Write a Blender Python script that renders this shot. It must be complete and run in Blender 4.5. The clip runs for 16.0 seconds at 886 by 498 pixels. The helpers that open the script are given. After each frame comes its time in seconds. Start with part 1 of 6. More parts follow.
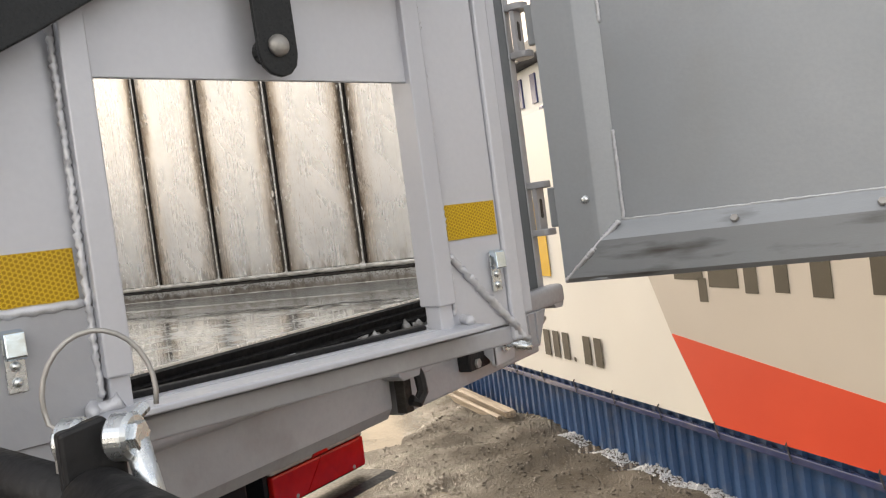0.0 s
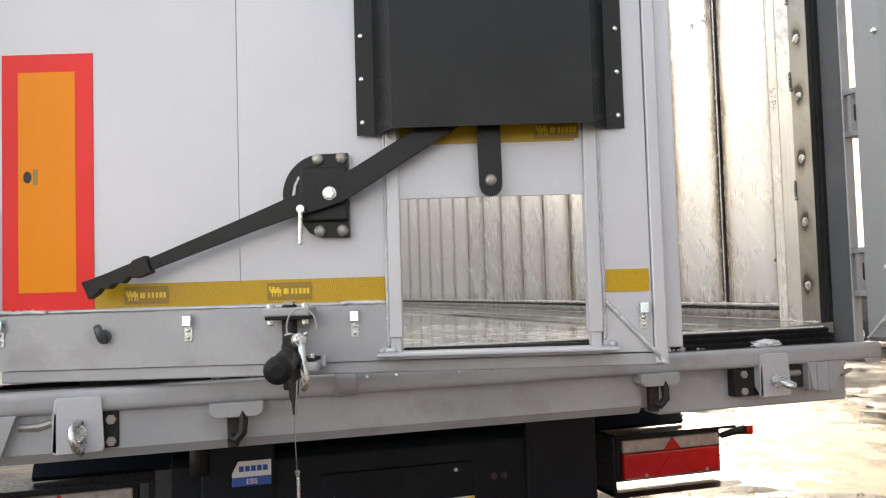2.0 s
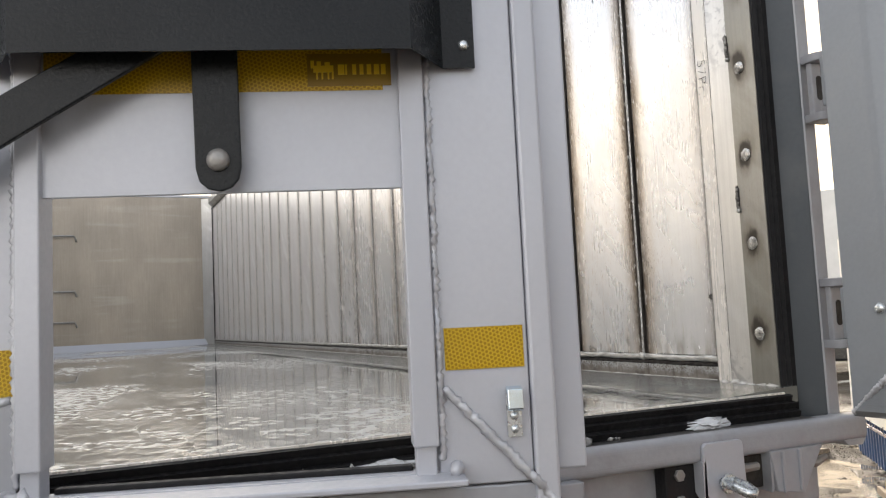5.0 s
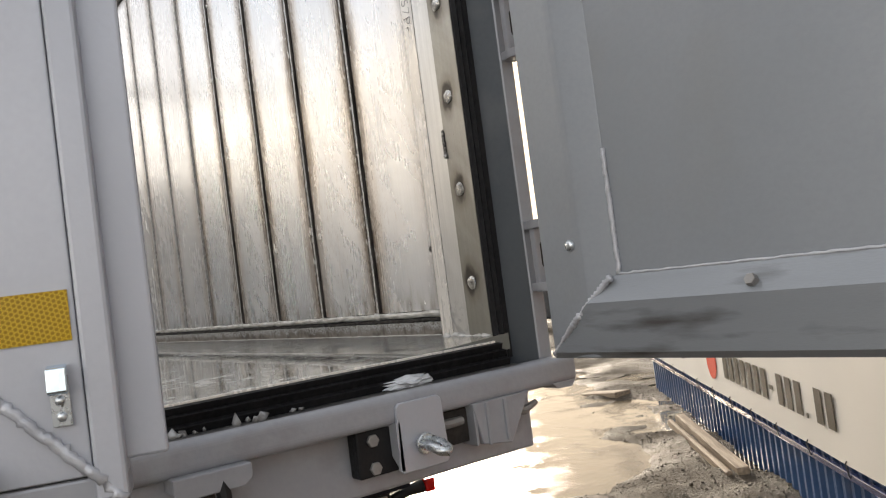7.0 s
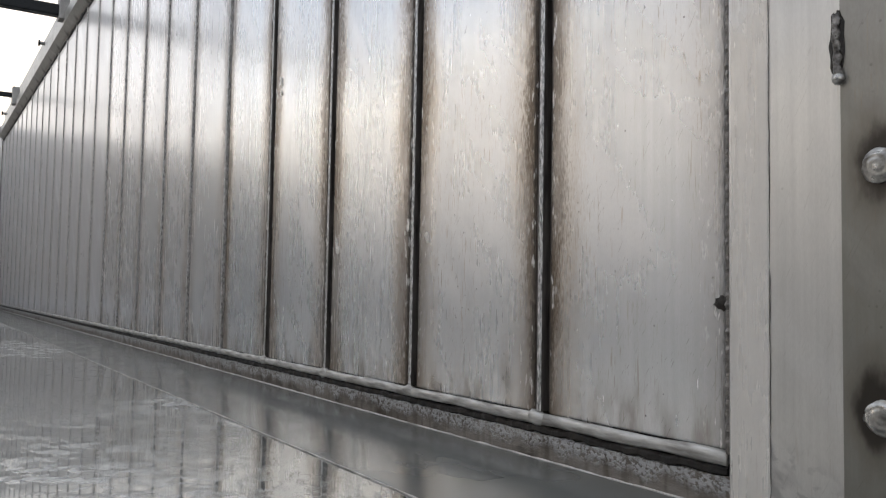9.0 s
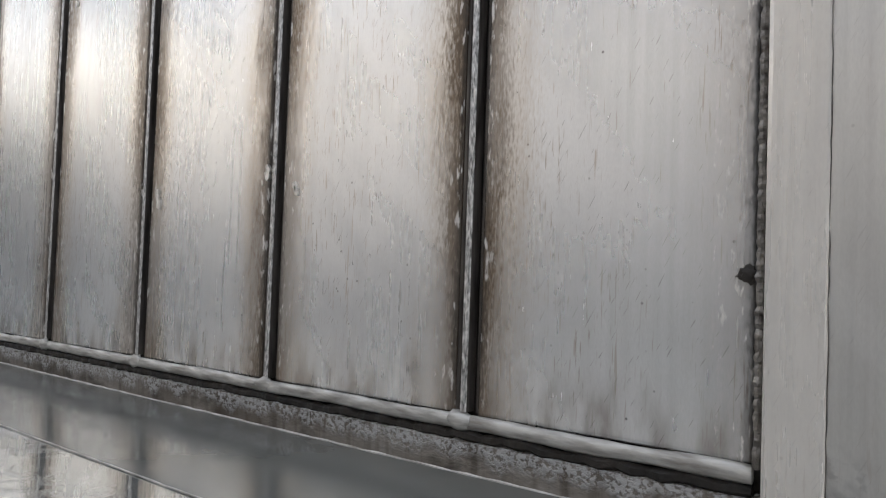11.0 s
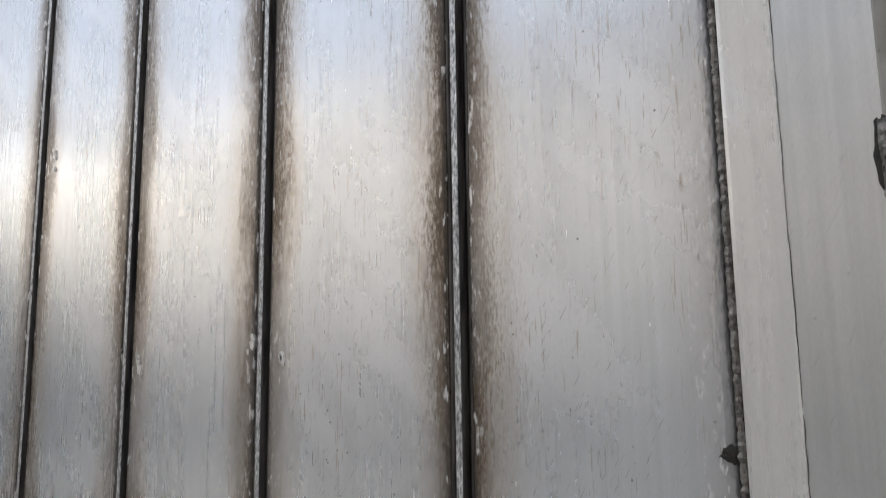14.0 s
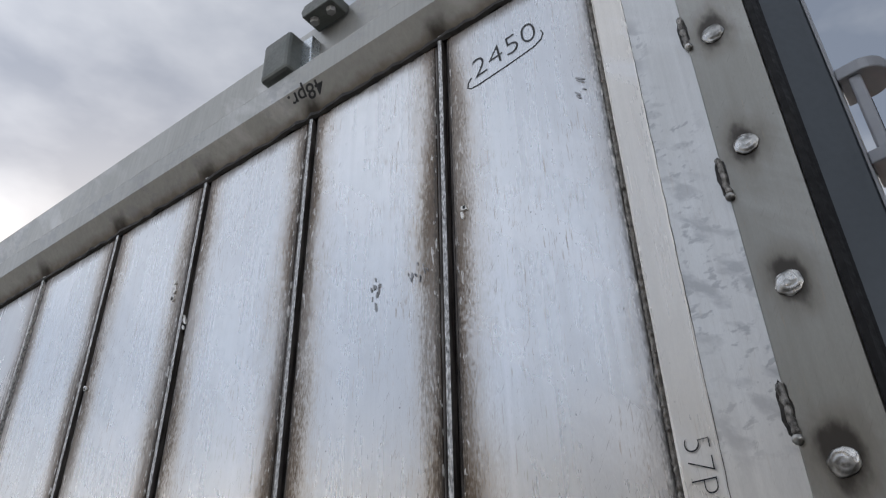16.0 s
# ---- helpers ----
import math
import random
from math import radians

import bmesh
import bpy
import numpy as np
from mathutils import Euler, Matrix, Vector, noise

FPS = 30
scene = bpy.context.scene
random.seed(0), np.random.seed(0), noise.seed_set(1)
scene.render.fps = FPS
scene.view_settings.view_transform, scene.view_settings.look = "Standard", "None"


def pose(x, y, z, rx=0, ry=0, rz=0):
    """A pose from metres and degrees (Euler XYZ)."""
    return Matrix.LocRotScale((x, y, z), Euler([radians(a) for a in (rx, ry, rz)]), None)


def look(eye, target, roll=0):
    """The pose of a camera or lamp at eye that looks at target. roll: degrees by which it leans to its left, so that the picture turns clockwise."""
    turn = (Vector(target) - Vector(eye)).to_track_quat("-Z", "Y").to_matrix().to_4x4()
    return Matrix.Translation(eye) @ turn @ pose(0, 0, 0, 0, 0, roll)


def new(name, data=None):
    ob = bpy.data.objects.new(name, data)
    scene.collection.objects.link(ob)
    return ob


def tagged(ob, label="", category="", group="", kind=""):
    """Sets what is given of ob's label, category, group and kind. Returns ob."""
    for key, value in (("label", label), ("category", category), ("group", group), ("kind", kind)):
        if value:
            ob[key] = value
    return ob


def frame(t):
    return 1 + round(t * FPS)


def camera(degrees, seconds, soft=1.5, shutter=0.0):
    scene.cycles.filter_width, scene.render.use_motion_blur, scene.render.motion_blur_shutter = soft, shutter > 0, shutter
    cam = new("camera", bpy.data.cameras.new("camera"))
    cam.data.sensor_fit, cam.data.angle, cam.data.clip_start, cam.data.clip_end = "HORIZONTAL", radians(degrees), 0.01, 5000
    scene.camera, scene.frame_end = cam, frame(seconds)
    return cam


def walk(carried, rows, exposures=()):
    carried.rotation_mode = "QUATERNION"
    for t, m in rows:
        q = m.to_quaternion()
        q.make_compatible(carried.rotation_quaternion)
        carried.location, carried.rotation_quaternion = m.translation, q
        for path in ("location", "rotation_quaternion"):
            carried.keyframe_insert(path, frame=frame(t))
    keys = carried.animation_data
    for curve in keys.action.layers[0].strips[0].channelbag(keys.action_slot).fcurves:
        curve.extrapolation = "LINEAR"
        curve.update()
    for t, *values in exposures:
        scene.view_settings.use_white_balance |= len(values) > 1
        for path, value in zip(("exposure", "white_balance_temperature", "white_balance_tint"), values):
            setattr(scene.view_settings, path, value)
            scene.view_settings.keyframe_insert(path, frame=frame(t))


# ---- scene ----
cam = camera(57.2, 16.0, soft=1.2)

PATH = [
    (0, (-0.668, -0.946, 1.531), (1.022, 0.122, 1.473), -7.5),
    (0.5, (-0.617, -1.200, 1.519), (0.745, 0.263, 1.600), -3.6),
    (1, (-0.515, -1.434, 1.524), (0.458, 0.303, 1.712), 1.5),
    (1.5, (-0.490, -1.722, 1.503), (0.213, 0.146, 1.624), -0.1),
    (2, (-0.594, -1.926, 1.526), (0.005, -0.021, 1.624), -1.7),
    (2.5, (-0.685, -2.026, 1.548), (-0.143, -0.110, 1.737), -1.6),
    (3, (-0.703, -2.022, 1.543), (-0.192, -0.104, 1.792), -0.7),
    (5.5, (-0.050, -1.139, 1.573), (0.876, 0.630, 1.689), -4.1),
    (6, (-0.055, -1.174, 1.559), (0.975, 0.538, 1.629), -5.7),
    (6.5, (0.078, -1.230, 1.535), (1.175, 0.440, 1.617), -7.2),
    (7, (0.193, -1.234, 1.523), (1.350, 0.396, 1.590), -7.4),
    (7.5, (0.276, -1.053, 1.525), (1.314, 0.654, 1.630), -6.8),
    (8, (0.409, -0.823, 1.547), (1.224, 0.993, 1.742), -3.8),
    (8.5, (0.529, -0.549, 1.565), (1.319, 1.280, 1.740), -0.7),
    (9, (0.577, -0.242, 1.591), (1.667, 1.431, 1.703), 1.0),
    (9.5, (0.644, -0.073, 1.556), (1.932, 1.454, 1.662), 3.6),
    (12, (0.592, 0.043, 1.591), (2.140, 1.307, 1.661), 0.4),
    (12.5, (0.574, 0.042, 1.594), (2.118, 1.310, 1.687), 0.0),
    (13, (0.569, 0.038, 1.598), (2.113, 1.304, 1.705), 0.1),
    (13.5, (0.560, 0.035, 1.600), (2.125, 1.273, 1.741), 0.1),
    (14, (0.574, 0.031, 1.647), (2.121, 1.257, 1.968), -0.8),
    (14.5, (0.544, 0.020, 1.737), (2.052, 1.184, 2.347), -1.6),
    (15, (0.506, 0.011, 1.793), (1.955, 1.126, 2.603), -1.4),
    (15.5, (0.485, -0.003, 1.825), (1.860, 1.053, 2.824), -0.7),
    (16, (0.456, -0.034, 1.850), (1.784, 0.946, 2.980), -1.4),
]
walk(cam, [(t, look(eye, target, roll)) for t, eye, target, roll in PATH],
     exposures=[(0, 0.97, 7250, 10), (0.5, 1.05, 7150, 10), (1.0, 0.95, 7000, 10), (1.5, 0.95, 7150, 10), (2, 1.15, 7100, 10), (2.5, 0.92, 7200, 10), (3, 0.84, 7200, 10), (5.5, 0.80, 6850, 10), (6.0, 0.64, 6850, 10), (6.5, 0.48, 6900, 10), (7.5, 0.58, 7000, 10), (8, 0.42, 6650, 10), (8.5, 0.28, 6350, 10), (9.0, 0.2, 6450, 10), (9.5, 0.22, 6500, 10), (12.5, 0.36, 6400, 10), (14, 0.34, 6400, 10), (15, 0.18, 6450, 10), (15.5, 0.0, 6350, 10), (16, -0.17, 6270, 10)])

# ---- world and sun ----
SUN_EL, SUN_ROT, GLOW_ROT = radians(18), radians(32), radians(52)
world = bpy.data.worlds.new("world")
scene.world = world
world.use_nodes = True
wn, wl = world.node_tree.nodes, world.node_tree.links
wn.clear()
w_out, w_bg = wn.new("ShaderNodeOutputWorld"), wn.new("ShaderNodeBackground")
w_sky = wn.new("ShaderNodeTexSky")
w_sky.sky_type, w_sky.sun_disc = "NISHITA", False
w_sky.sun_elevation, w_sky.sun_rotation = SUN_EL, SUN_ROT
w_sky.dust_density, w_sky.air_density = 3.0, 1.0
w_tc, w_map, w_noise, w_ramp, w_mix = (wn.new(k) for k in ("ShaderNodeTexCoord", "ShaderNodeMapping", "ShaderNodeTexNoise", "ShaderNodeValToRGB", "ShaderNodeMix"))
w_map.inputs["Scale"].default_value = (1, 1, 2.2)
w_noise.inputs["Scale"].default_value, w_noise.inputs["Detail"].default_value = 2.2, 6
w_ramp.color_ramp.elements[0].position, w_ramp.color_ramp.elements[0].color = 0.42, (2.3, 2.55, 3.05, 1)
w_ramp.color_ramp.elements[1].position, w_ramp.color_ramp.elements[1].color = 0.68, (7.0, 7.0, 7.1, 1)
w_mix.data_type = "RGBA"
w_mix.inputs["Factor"].default_value = 0.75
wl.new(w_tc.outputs["Generated"], w_map.inputs["Vector"])
wl.new(w_map.outputs["Vector"], w_noise.inputs["Vector"])
wl.new(w_noise.outputs["Fac"], w_ramp.inputs["Fac"])
wl.new(w_sky.outputs["Color"], w_mix.inputs["A"])
wl.new(w_ramp.outputs["Color"], w_mix.inputs["B"])
# low sky: a warm horizon glow, its bearing set to brighten the puddles
w_sep, w_low, w_dot, w_az, w_mul, w_glow = (wn.new(k) for k in ("ShaderNodeSeparateXYZ", "ShaderNodeMapRange", "ShaderNodeVectorMath", "ShaderNodeMapRange", "ShaderNodeMath", "ShaderNodeMix"))
wl.new(w_tc.outputs["Generated"], w_sep.inputs[0])
w_low.interpolation_type = "SMOOTHSTEP"
for key, value in (("From Min", 0.18), ("From Max", 0.42), ("To Min", 1.0), ("To Max", 0.0)):
    w_low.inputs[key].default_value = value
wl.new(w_sep.outputs["Z"], w_low.inputs["Value"])
w_dot.operation = "DOT_PRODUCT"
w_dot.inputs[1].default_value = (math.sin(GLOW_ROT), math.cos(GLOW_ROT), 0)
wl.new(w_tc.outputs["Generated"], w_dot.inputs[0])
for key, value in (("From Min", 0.35), ("From Max", 0.95), ("To Min", 0.12), ("To Max", 0.9)):
    w_az.inputs[key].default_value = value
wl.new(w_dot.outputs["Value"], w_az.inputs["Value"])
w_mul.operation = "MULTIPLY"
wl.new(w_low.outputs["Result"], w_mul.inputs[0])
wl.new(w_az.outputs["Result"], w_mul.inputs[1])
w_glow.data_type = "RGBA"
w_glow.inputs["B"].default_value = (12.0, 10.0, 7.8, 1)
wl.new(w_mul.outputs[0], w_glow.inputs["Factor"])
wl.new(w_mix.outputs["Result"], w_glow.inputs["A"])
# unseen warm patch away from the fence, added to light the wall; zenith dimmed
w_patch, w_side, w_bmul, w_warm = (wn.new(k) for k in ("ShaderNodeMapRange", "ShaderNodeMapRange", "ShaderNodeMath", "ShaderNodeMix"))
w_patch.interpolation_type = w_side.interpolation_type = "SMOOTHSTEP"
for key, value in (("From Min", 0.16), ("From Max", 0.36), ("To Min", 0.45), ("To Max", 0.0)):
    w_patch.inputs[key].default_value = value
for key, value in (("From Min", -0.25), ("From Max", -0.7), ("To Min", 0.0), ("To Max", 1.0)):
    w_side.inputs[key].default_value = value
wl.new(w_sep.outputs["Z"], w_patch.inputs["Value"])
wl.new(w_sep.outputs["X"], w_side.inputs["Value"])
w_bmul.operation = "MULTIPLY"
wl.new(w_patch.outputs["Result"], w_bmul.inputs[0])
wl.new(w_side.outputs["Result"], w_bmul.inputs[1])
w_warm.data_type = "RGBA"
w_warm.inputs["B"].default_value = (6.6, 6.0, 5.4, 1)
wl.new(w_bmul.outputs[0], w_warm.inputs["Factor"])
wl.new(w_glow.outputs["Result"], w_warm.inputs["A"])
w_high, w_both = wn.new("ShaderNodeMapRange"), wn.new("ShaderNodeMath")
w_high.interpolation_type = "SMOOTHSTEP"
for key, value in (("From Min", 0.5), ("From Max", 0.92), ("To Min", 1.0), ("To Max", 0.80)):
    w_high.inputs[key].default_value = value
wl.new(w_sep.outputs["Z"], w_high.inputs["Value"])
# gradient added to light the right wall: sky brighter away from the fence side
w_gain, w_tint = wn.new("ShaderNodeMapRange"), wn.new("ShaderNodeMix")
for key, value in (("From Min", -1.0), ("From Max", 1.0), ("To Min", 1.45), ("To Max", 0.50)):
    w_gain.inputs[key].default_value = value
wl.new(w_sep.outputs["X"], w_gain.inputs["Value"])
w_tint.data_type, w_tint.blend_type = "RGBA", "MULTIPLY"
w_tint.inputs["Factor"].default_value = 1.0
w_both.operation = "MULTIPLY"
wl.new(w_gain.outputs["Result"], w_both.inputs[0])
wl.new(w_high.outputs["Result"], w_both.inputs[1])
wl.new(w_warm.outputs["Result"], w_tint.inputs["A"])
wl.new(w_both.outputs[0], w_tint.inputs["B"])
wl.new(w_tint.outputs["Result"], w_bg.inputs["Color"])
wl.new(w_bg.outputs["Background"], w_out.inputs["Surface"])
w_bg.inputs["Strength"].default_value = 0.21

sun_data = bpy.data.lights.new("sun", "SUN")
sun_data.energy, sun_data.angle, sun_data.color = 2.2, radians(14), (1.0, 0.9, 0.78)
sun = new("sun", sun_data)
sun.matrix_world = look((0, 0, 0), (-math.sin(SUN_ROT) * math.cos(SUN_EL), -math.cos(SUN_ROT) * math.cos(SUN_EL), -math.sin(SUN_EL)))


# ---- materials ----
def node(mat, kind, **values):
    n = mat.node_tree.nodes.new(kind)
    for key, value in values.items():
        n.inputs[key].default_value = value
    return n


def wire(mat, a, b):
    mat.node_tree.links.new(a, b)


def blank(name, rough=0.5, metal=0.0, spec=0.5):
    m = bpy.data.materials.new(name)
    m.use_nodes = True
    p = m.node_tree.nodes["Principled BSDF"]
    p.inputs["Roughness"].default_value, p.inputs["Metallic"].default_value = rough, metal
    p.inputs["Specular IOR Level"].default_value = spec
    return m, p


def coords(m, scale=(1, 1, 1), shuffle=True):
    tc = node(m, "ShaderNodeTexCoord")
    mp = node(m, "ShaderNodeMapping", Scale=scale)
    if shuffle:
        info, add = node(m, "ShaderNodeObjectInfo"), node(m, "ShaderNodeVectorMath")
        mul = node(m, "ShaderNodeMath")
        mul.operation, mul.inputs[1].default_value = "MULTIPLY", 37.0
        wire(m, info.outputs["Random"], mul.inputs[0])
        wire(m, tc.outputs["Object"], add.inputs[0])
        wire(m, mul.outputs[0], add.inputs[1])
        wire(m, add.outputs[0], mp.inputs["Vector"])
    else:
        wire(m, tc.outputs["Object"], mp.inputs["Vector"])
    return mp.outputs["Vector"]


def noise_of(m, vec, scale, detail=4, low=0.3, high=0.7, a=0.0, b=1.0):
    """Noise, mapped from low..high to a..b."""
    n = node(m, "ShaderNodeTexNoise", Scale=scale, Detail=detail)
    r = node(m, "ShaderNodeMapRange")
    r.inputs["From Min"].default_value, r.inputs["From Max"].default_value = low, high
    r.inputs["To Min"].default_value, r.inputs["To Max"].default_value = a, b
    wire(m, vec, n.inputs["Vector"])
    wire(m, n.outputs["Fac"], r.inputs["Value"])
    return r.outputs["Result"]


def blend(m, fac, a, b, mode="MIX"):
    n = node(m, "ShaderNodeMix")
    n.data_type, n.blend_type = "RGBA", mode
    for slot, v in (("A", a), ("B", b)):
        if isinstance(v, tuple):
            n.inputs[slot].default_value = (*v, 1)
        else:
            wire(m, v, n.inputs[slot])
    if isinstance(fac, float):
        n.inputs["Factor"].default_value = fac
    else:
        wire(m, fac, n.inputs["Factor"])
    return n.outputs["Result"]


def math_of(m, op, a, b=None):
    n = node(m, "ShaderNodeMath")
    n.operation = op
    for i, v in enumerate((a, b)):
        if v is None:
            continue
        if isinstance(v, (int, float)):
            n.inputs[i].default_value = v
        else:
            wire(m, v, n.inputs[i])
    return n.outputs[0]


def bumped(m, p, height, strength=0.2, distance=0.002):
    b = node(m, "ShaderNodeBump", Strength=strength, Distance=distance)
    wire(m, height, b.inputs["Height"])
    wire(m, b.outputs["Normal"], p.inputs["Normal"])


def surface(name, dark, light, rough=(0.4, 0.6), metal=0.0, big=3.0, fine=80.0, bump=0.1, stretch=(1, 1, 1), dirt=None, dirt_amount=0.5, coat=0.0, spec=0.5):
    """A painted, rubber, wood or metal surface: two colours at a large scale, grain at a fine one, and patches of dirt."""
    m, p = blank(name, metal=metal, spec=spec)
    vec = coords(m, stretch)
    large, grain = noise_of(m, vec, big, 5), noise_of(m, vec, fine, 3)
    col = blend(m, large, dark, light)
    col = blend(m, math_of(m, "MULTIPLY", grain, 0.25), col, dark)
    if dirt:
        col = blend(m, noise_of(m, vec, big * 2.3, 8, 0.55, 0.75, 0.0, dirt_amount), col, dirt)
    wire(m, col, p.inputs["Base Color"])
    r = node(m, "ShaderNodeMapRange")
    r.inputs["To Min"].default_value, r.inputs["To Max"].default_value = rough
    wire(m, grain, r.inputs["Value"])
    wire(m, r.outputs["Result"], p.inputs["Roughness"])
    if coat:
        p.inputs["Coat Weight"].default_value, p.inputs["Coat Roughness"].default_value = coat, 0.15
    if bump:
        bumped(m, p, grain, bump)
    return m


PAINT = surface("silver_paint", (0.42, 0.435, 0.478), (0.49, 0.505, 0.548), (0.32, 0.46), 0.25, 1.4, 140, 0.04, dirt=(0.30, 0.27, 0.25), dirt_amount=0.10)
# Silver paint with the shade of the open door's inner side mixed in.
PAINT_INNER_SHADE = surface("silver_paint_inner_shade", (0.235, 0.255, 0.277), (0.29, 0.31, 0.333), (0.34, 0.5), 0.2, 1.8, 110, 0.06, dirt=(0.22, 0.21, 0.19), dirt_amount=0.25)
# The same darkened silver under real brown stains.
PAINT_STAINED = surface("stained_grey_paint", (0.225, 0.24, 0.258), (0.28, 0.298, 0.318), (0.3, 0.45), 0.2, 2.2, 110, 0.06, stretch=(0.9, 5, 5), dirt=(0.055, 0.046, 0.04), dirt_amount=0.85)
PAINT_WORN = surface("silver_paint_dirty", (0.30, 0.31, 0.335), (0.385, 0.395, 0.42), (0.36, 0.55), 0.2, 4.0, 90, 0.08, dirt=(0.16, 0.13, 0.11), dirt_amount=0.35)
# Slate for dark fittings; on the right post it paints shade over silver.
SLATE_AND_SHADE = surface("slate_and_shade_paint", (0.062, 0.072, 0.083), (0.085, 0.096, 0.108), (0.35, 0.5), 0.2, 2.0, 120, 0.05, dirt=(0.3, 0.29, 0.28), dirt_amount=0.15)
LEDGE_DIRT = surface("dirty_dark_ledge", (0.035, 0.034, 0.034), (0.12, 0.115, 0.11), (0.3, 0.6), 0.1, 9, 90, 0.2, dirt=(0.25, 0.25, 0.25), dirt_amount=0.4)
WELD = surface("weld_bead", (0.42, 0.43, 0.46), (0.58, 0.59, 0.62), (0.3, 0.5), 0.3, 30, 160, 0.3)
WELD_RAW = surface("raw_weld", (0.025, 0.021, 0.017), (0.42, 0.40, 0.37), (0.25, 0.5), 0.7, 140, 320, 0.5)
WELD_ROPE = surface("sooty_rope_weld", (0.07, 0.06, 0.052), (0.40, 0.375, 0.34), (0.3, 0.5), 0.5, 90, 320, 0.5)
POWDER = surface("black_powder_coat", (0.009, 0.0105, 0.012), (0.015, 0.017, 0.019), (0.24, 0.36), 0.0, 6, 260, 0.10, spec=0.2)
PLASTIC = surface("black_plastic", (0.008, 0.008, 0.009), (0.016, 0.016, 0.017), (0.42, 0.6), 0.0, 8, 180, 0.15, spec=0.3)
RUBBER = surface("black_rubber", (0.006, 0.006, 0.007), (0.014, 0.014, 0.015), (0.5, 0.75), 0.0, 10, 90, 0.25, dirt=(0.03, 0.026, 0.022), dirt_amount=0.2, spec=0.25)
ZINC_BLUE = surface("blue_passivated_zinc", (0.62, 0.74, 0.82), (0.74, 0.85, 0.92), (0.12, 0.25), 1.0, 20, 120, 0.05)
RAIL_BLUE = surface("glossy_navy_rail", (0.03, 0.042, 0.12), (0.05, 0.065, 0.16), (0.14, 0.24), 0.0, 4, 60, 0.03, dirt=(0.2, 0.19, 0.18), dirt_amount=0.3, coat=0.4)
ZINC = surface("zinc_steel", (0.56, 0.59, 0.61), (0.68, 0.71, 0.72), (0.22, 0.34), 0.9, 12, 160, 0.02)
DARK_CAST = surface("grey_green_cast_steel", (0.10, 0.108, 0.098), (0.18, 0.185, 0.17), (0.35, 0.55), 0.35, 14, 120, 0.15)
STEEL = surface("grey_cast_steel", (0.26, 0.25, 0.24), (0.42, 0.41, 0.39), (0.4, 0.6), 0.5, 14, 120, 0.2)
CHASSIS = surface("dark_chassis_paint", (0.004, 0.006, 0.010), (0.008, 0.012, 0.018), (0.35, 0.55), 0.0, 5, 90, 0.05, dirt=(0.03, 0.03, 0.03), dirt_amount=0.15, spec=0.2)
RED_FILM = surface("red_reflective_film", (0.70, 0.025, 0.025), (0.78, 0.035, 0.035), (0.3, 0.4), 0, 4, 300, 0.02, spec=0.2)
LOGO_YELLOW = surface("yellow_print", (0.70, 0.47, 0.02), (0.76, 0.52, 0.03), (0.3, 0.4), 0, 8, 300, 0.0)
LOGO_BROWN = surface("brown_print", (0.22, 0.13, 0.005), (0.26, 0.16, 0.008), (0.3, 0.4), 0, 8, 300, 0.0)
INK = surface("black_marker_ink", (0.01, 0.01, 0.012), (0.03, 0.03, 0.035), (0.5, 0.7), 0, 40, 200, 0.0)
RED_LENS = surface("red_lamp_lens", (0.42, 0.006, 0.006), (0.55, 0.01, 0.008), (0.12, 0.2), 0, 30, 120, 0.1, coat=0.6)
CLEAR_LENS = surface("clear_lamp_lens", (0.30, 0.29, 0.28), (0.5, 0.48, 0.46), (0.12, 0.25), 0, 30, 90, 0.2, coat=0.6)
WHITE_PRINT = surface("white_label", (0.72, 0.72, 0.73), (0.8, 0.8, 0.8), (0.35, 0.5), 0, 10, 80, 0.0)
BLUE_PRINT = surface("blue_label", (0.02, 0.08, 0.36), (0.03, 0.10, 0.42), (0.35, 0.5), 0, 10, 80, 0.0)
FENCE_BLUE = surface("blue_coated_sheet", (0.022, 0.066, 0.165), (0.042, 0.105, 0.235), (0.3, 0.5), 0.0, 2.5, 60, 0.06, dirt=(0.16, 0.15, 0.14), dirt_amount=0.35)
FENCE_RAIL = surface("dark_blue_rail", (0.018, 0.03, 0.11), (0.03, 0.045, 0.15), (0.35, 0.5), 0.0, 4, 60, 0.06, dirt=(0.2, 0.19, 0.18), dirt_amount=0.4)
BANNER_WHITE = surface("cream_banner_cloth", (0.80, 0.765, 0.69), (0.87, 0.835, 0.765), (0.5, 0.65), 0, 0.9, 400, 0.08)
BANNER_BEIGE = surface("beige_banner_cloth", (0.54, 0.485, 0.42), (0.62, 0.565, 0.49), (0.5, 0.65), 0, 0.9, 400, 0.08)
BANNER_RED = surface("orange_red_banner", (0.68, 0.06, 0.02), (0.78, 0.08, 0.028), (0.45, 0.6), 0, 1.5, 400, 0.08)
BANNER_DARK = surface("dark_banner_print", (0.06, 0.05, 0.035), (0.09, 0.075, 0.05), (0.5, 0.6), 0, 4, 200, 0.0)
BANNER_GREY = surface("grey_banner_print", (0.18, 0.16, 0.13), (0.22, 0.2, 0.17), (0.5, 0.6), 0, 4, 200, 0.0)
BANNER_YELLOW = surface("yellow_banner_print", (0.72, 0.42, 0.02), (0.8, 0.5, 0.03), (0.5, 0.6), 0, 2, 200, 0.0)
SNOW = surface("old_snow", (0.42, 0.43, 0.45), (0.70, 0.71, 0.74), (0.5, 0.7), 0, 6, 60, 0.5, dirt=(0.2, 0.17, 0.14), dirt_amount=0.6)
ICE = surface("grey_ice", (0.5, 0.52, 0.54), (0.75, 0.77, 0.8), (0.1, 0.3), 0, 20, 60, 0.4, coat=0.5)
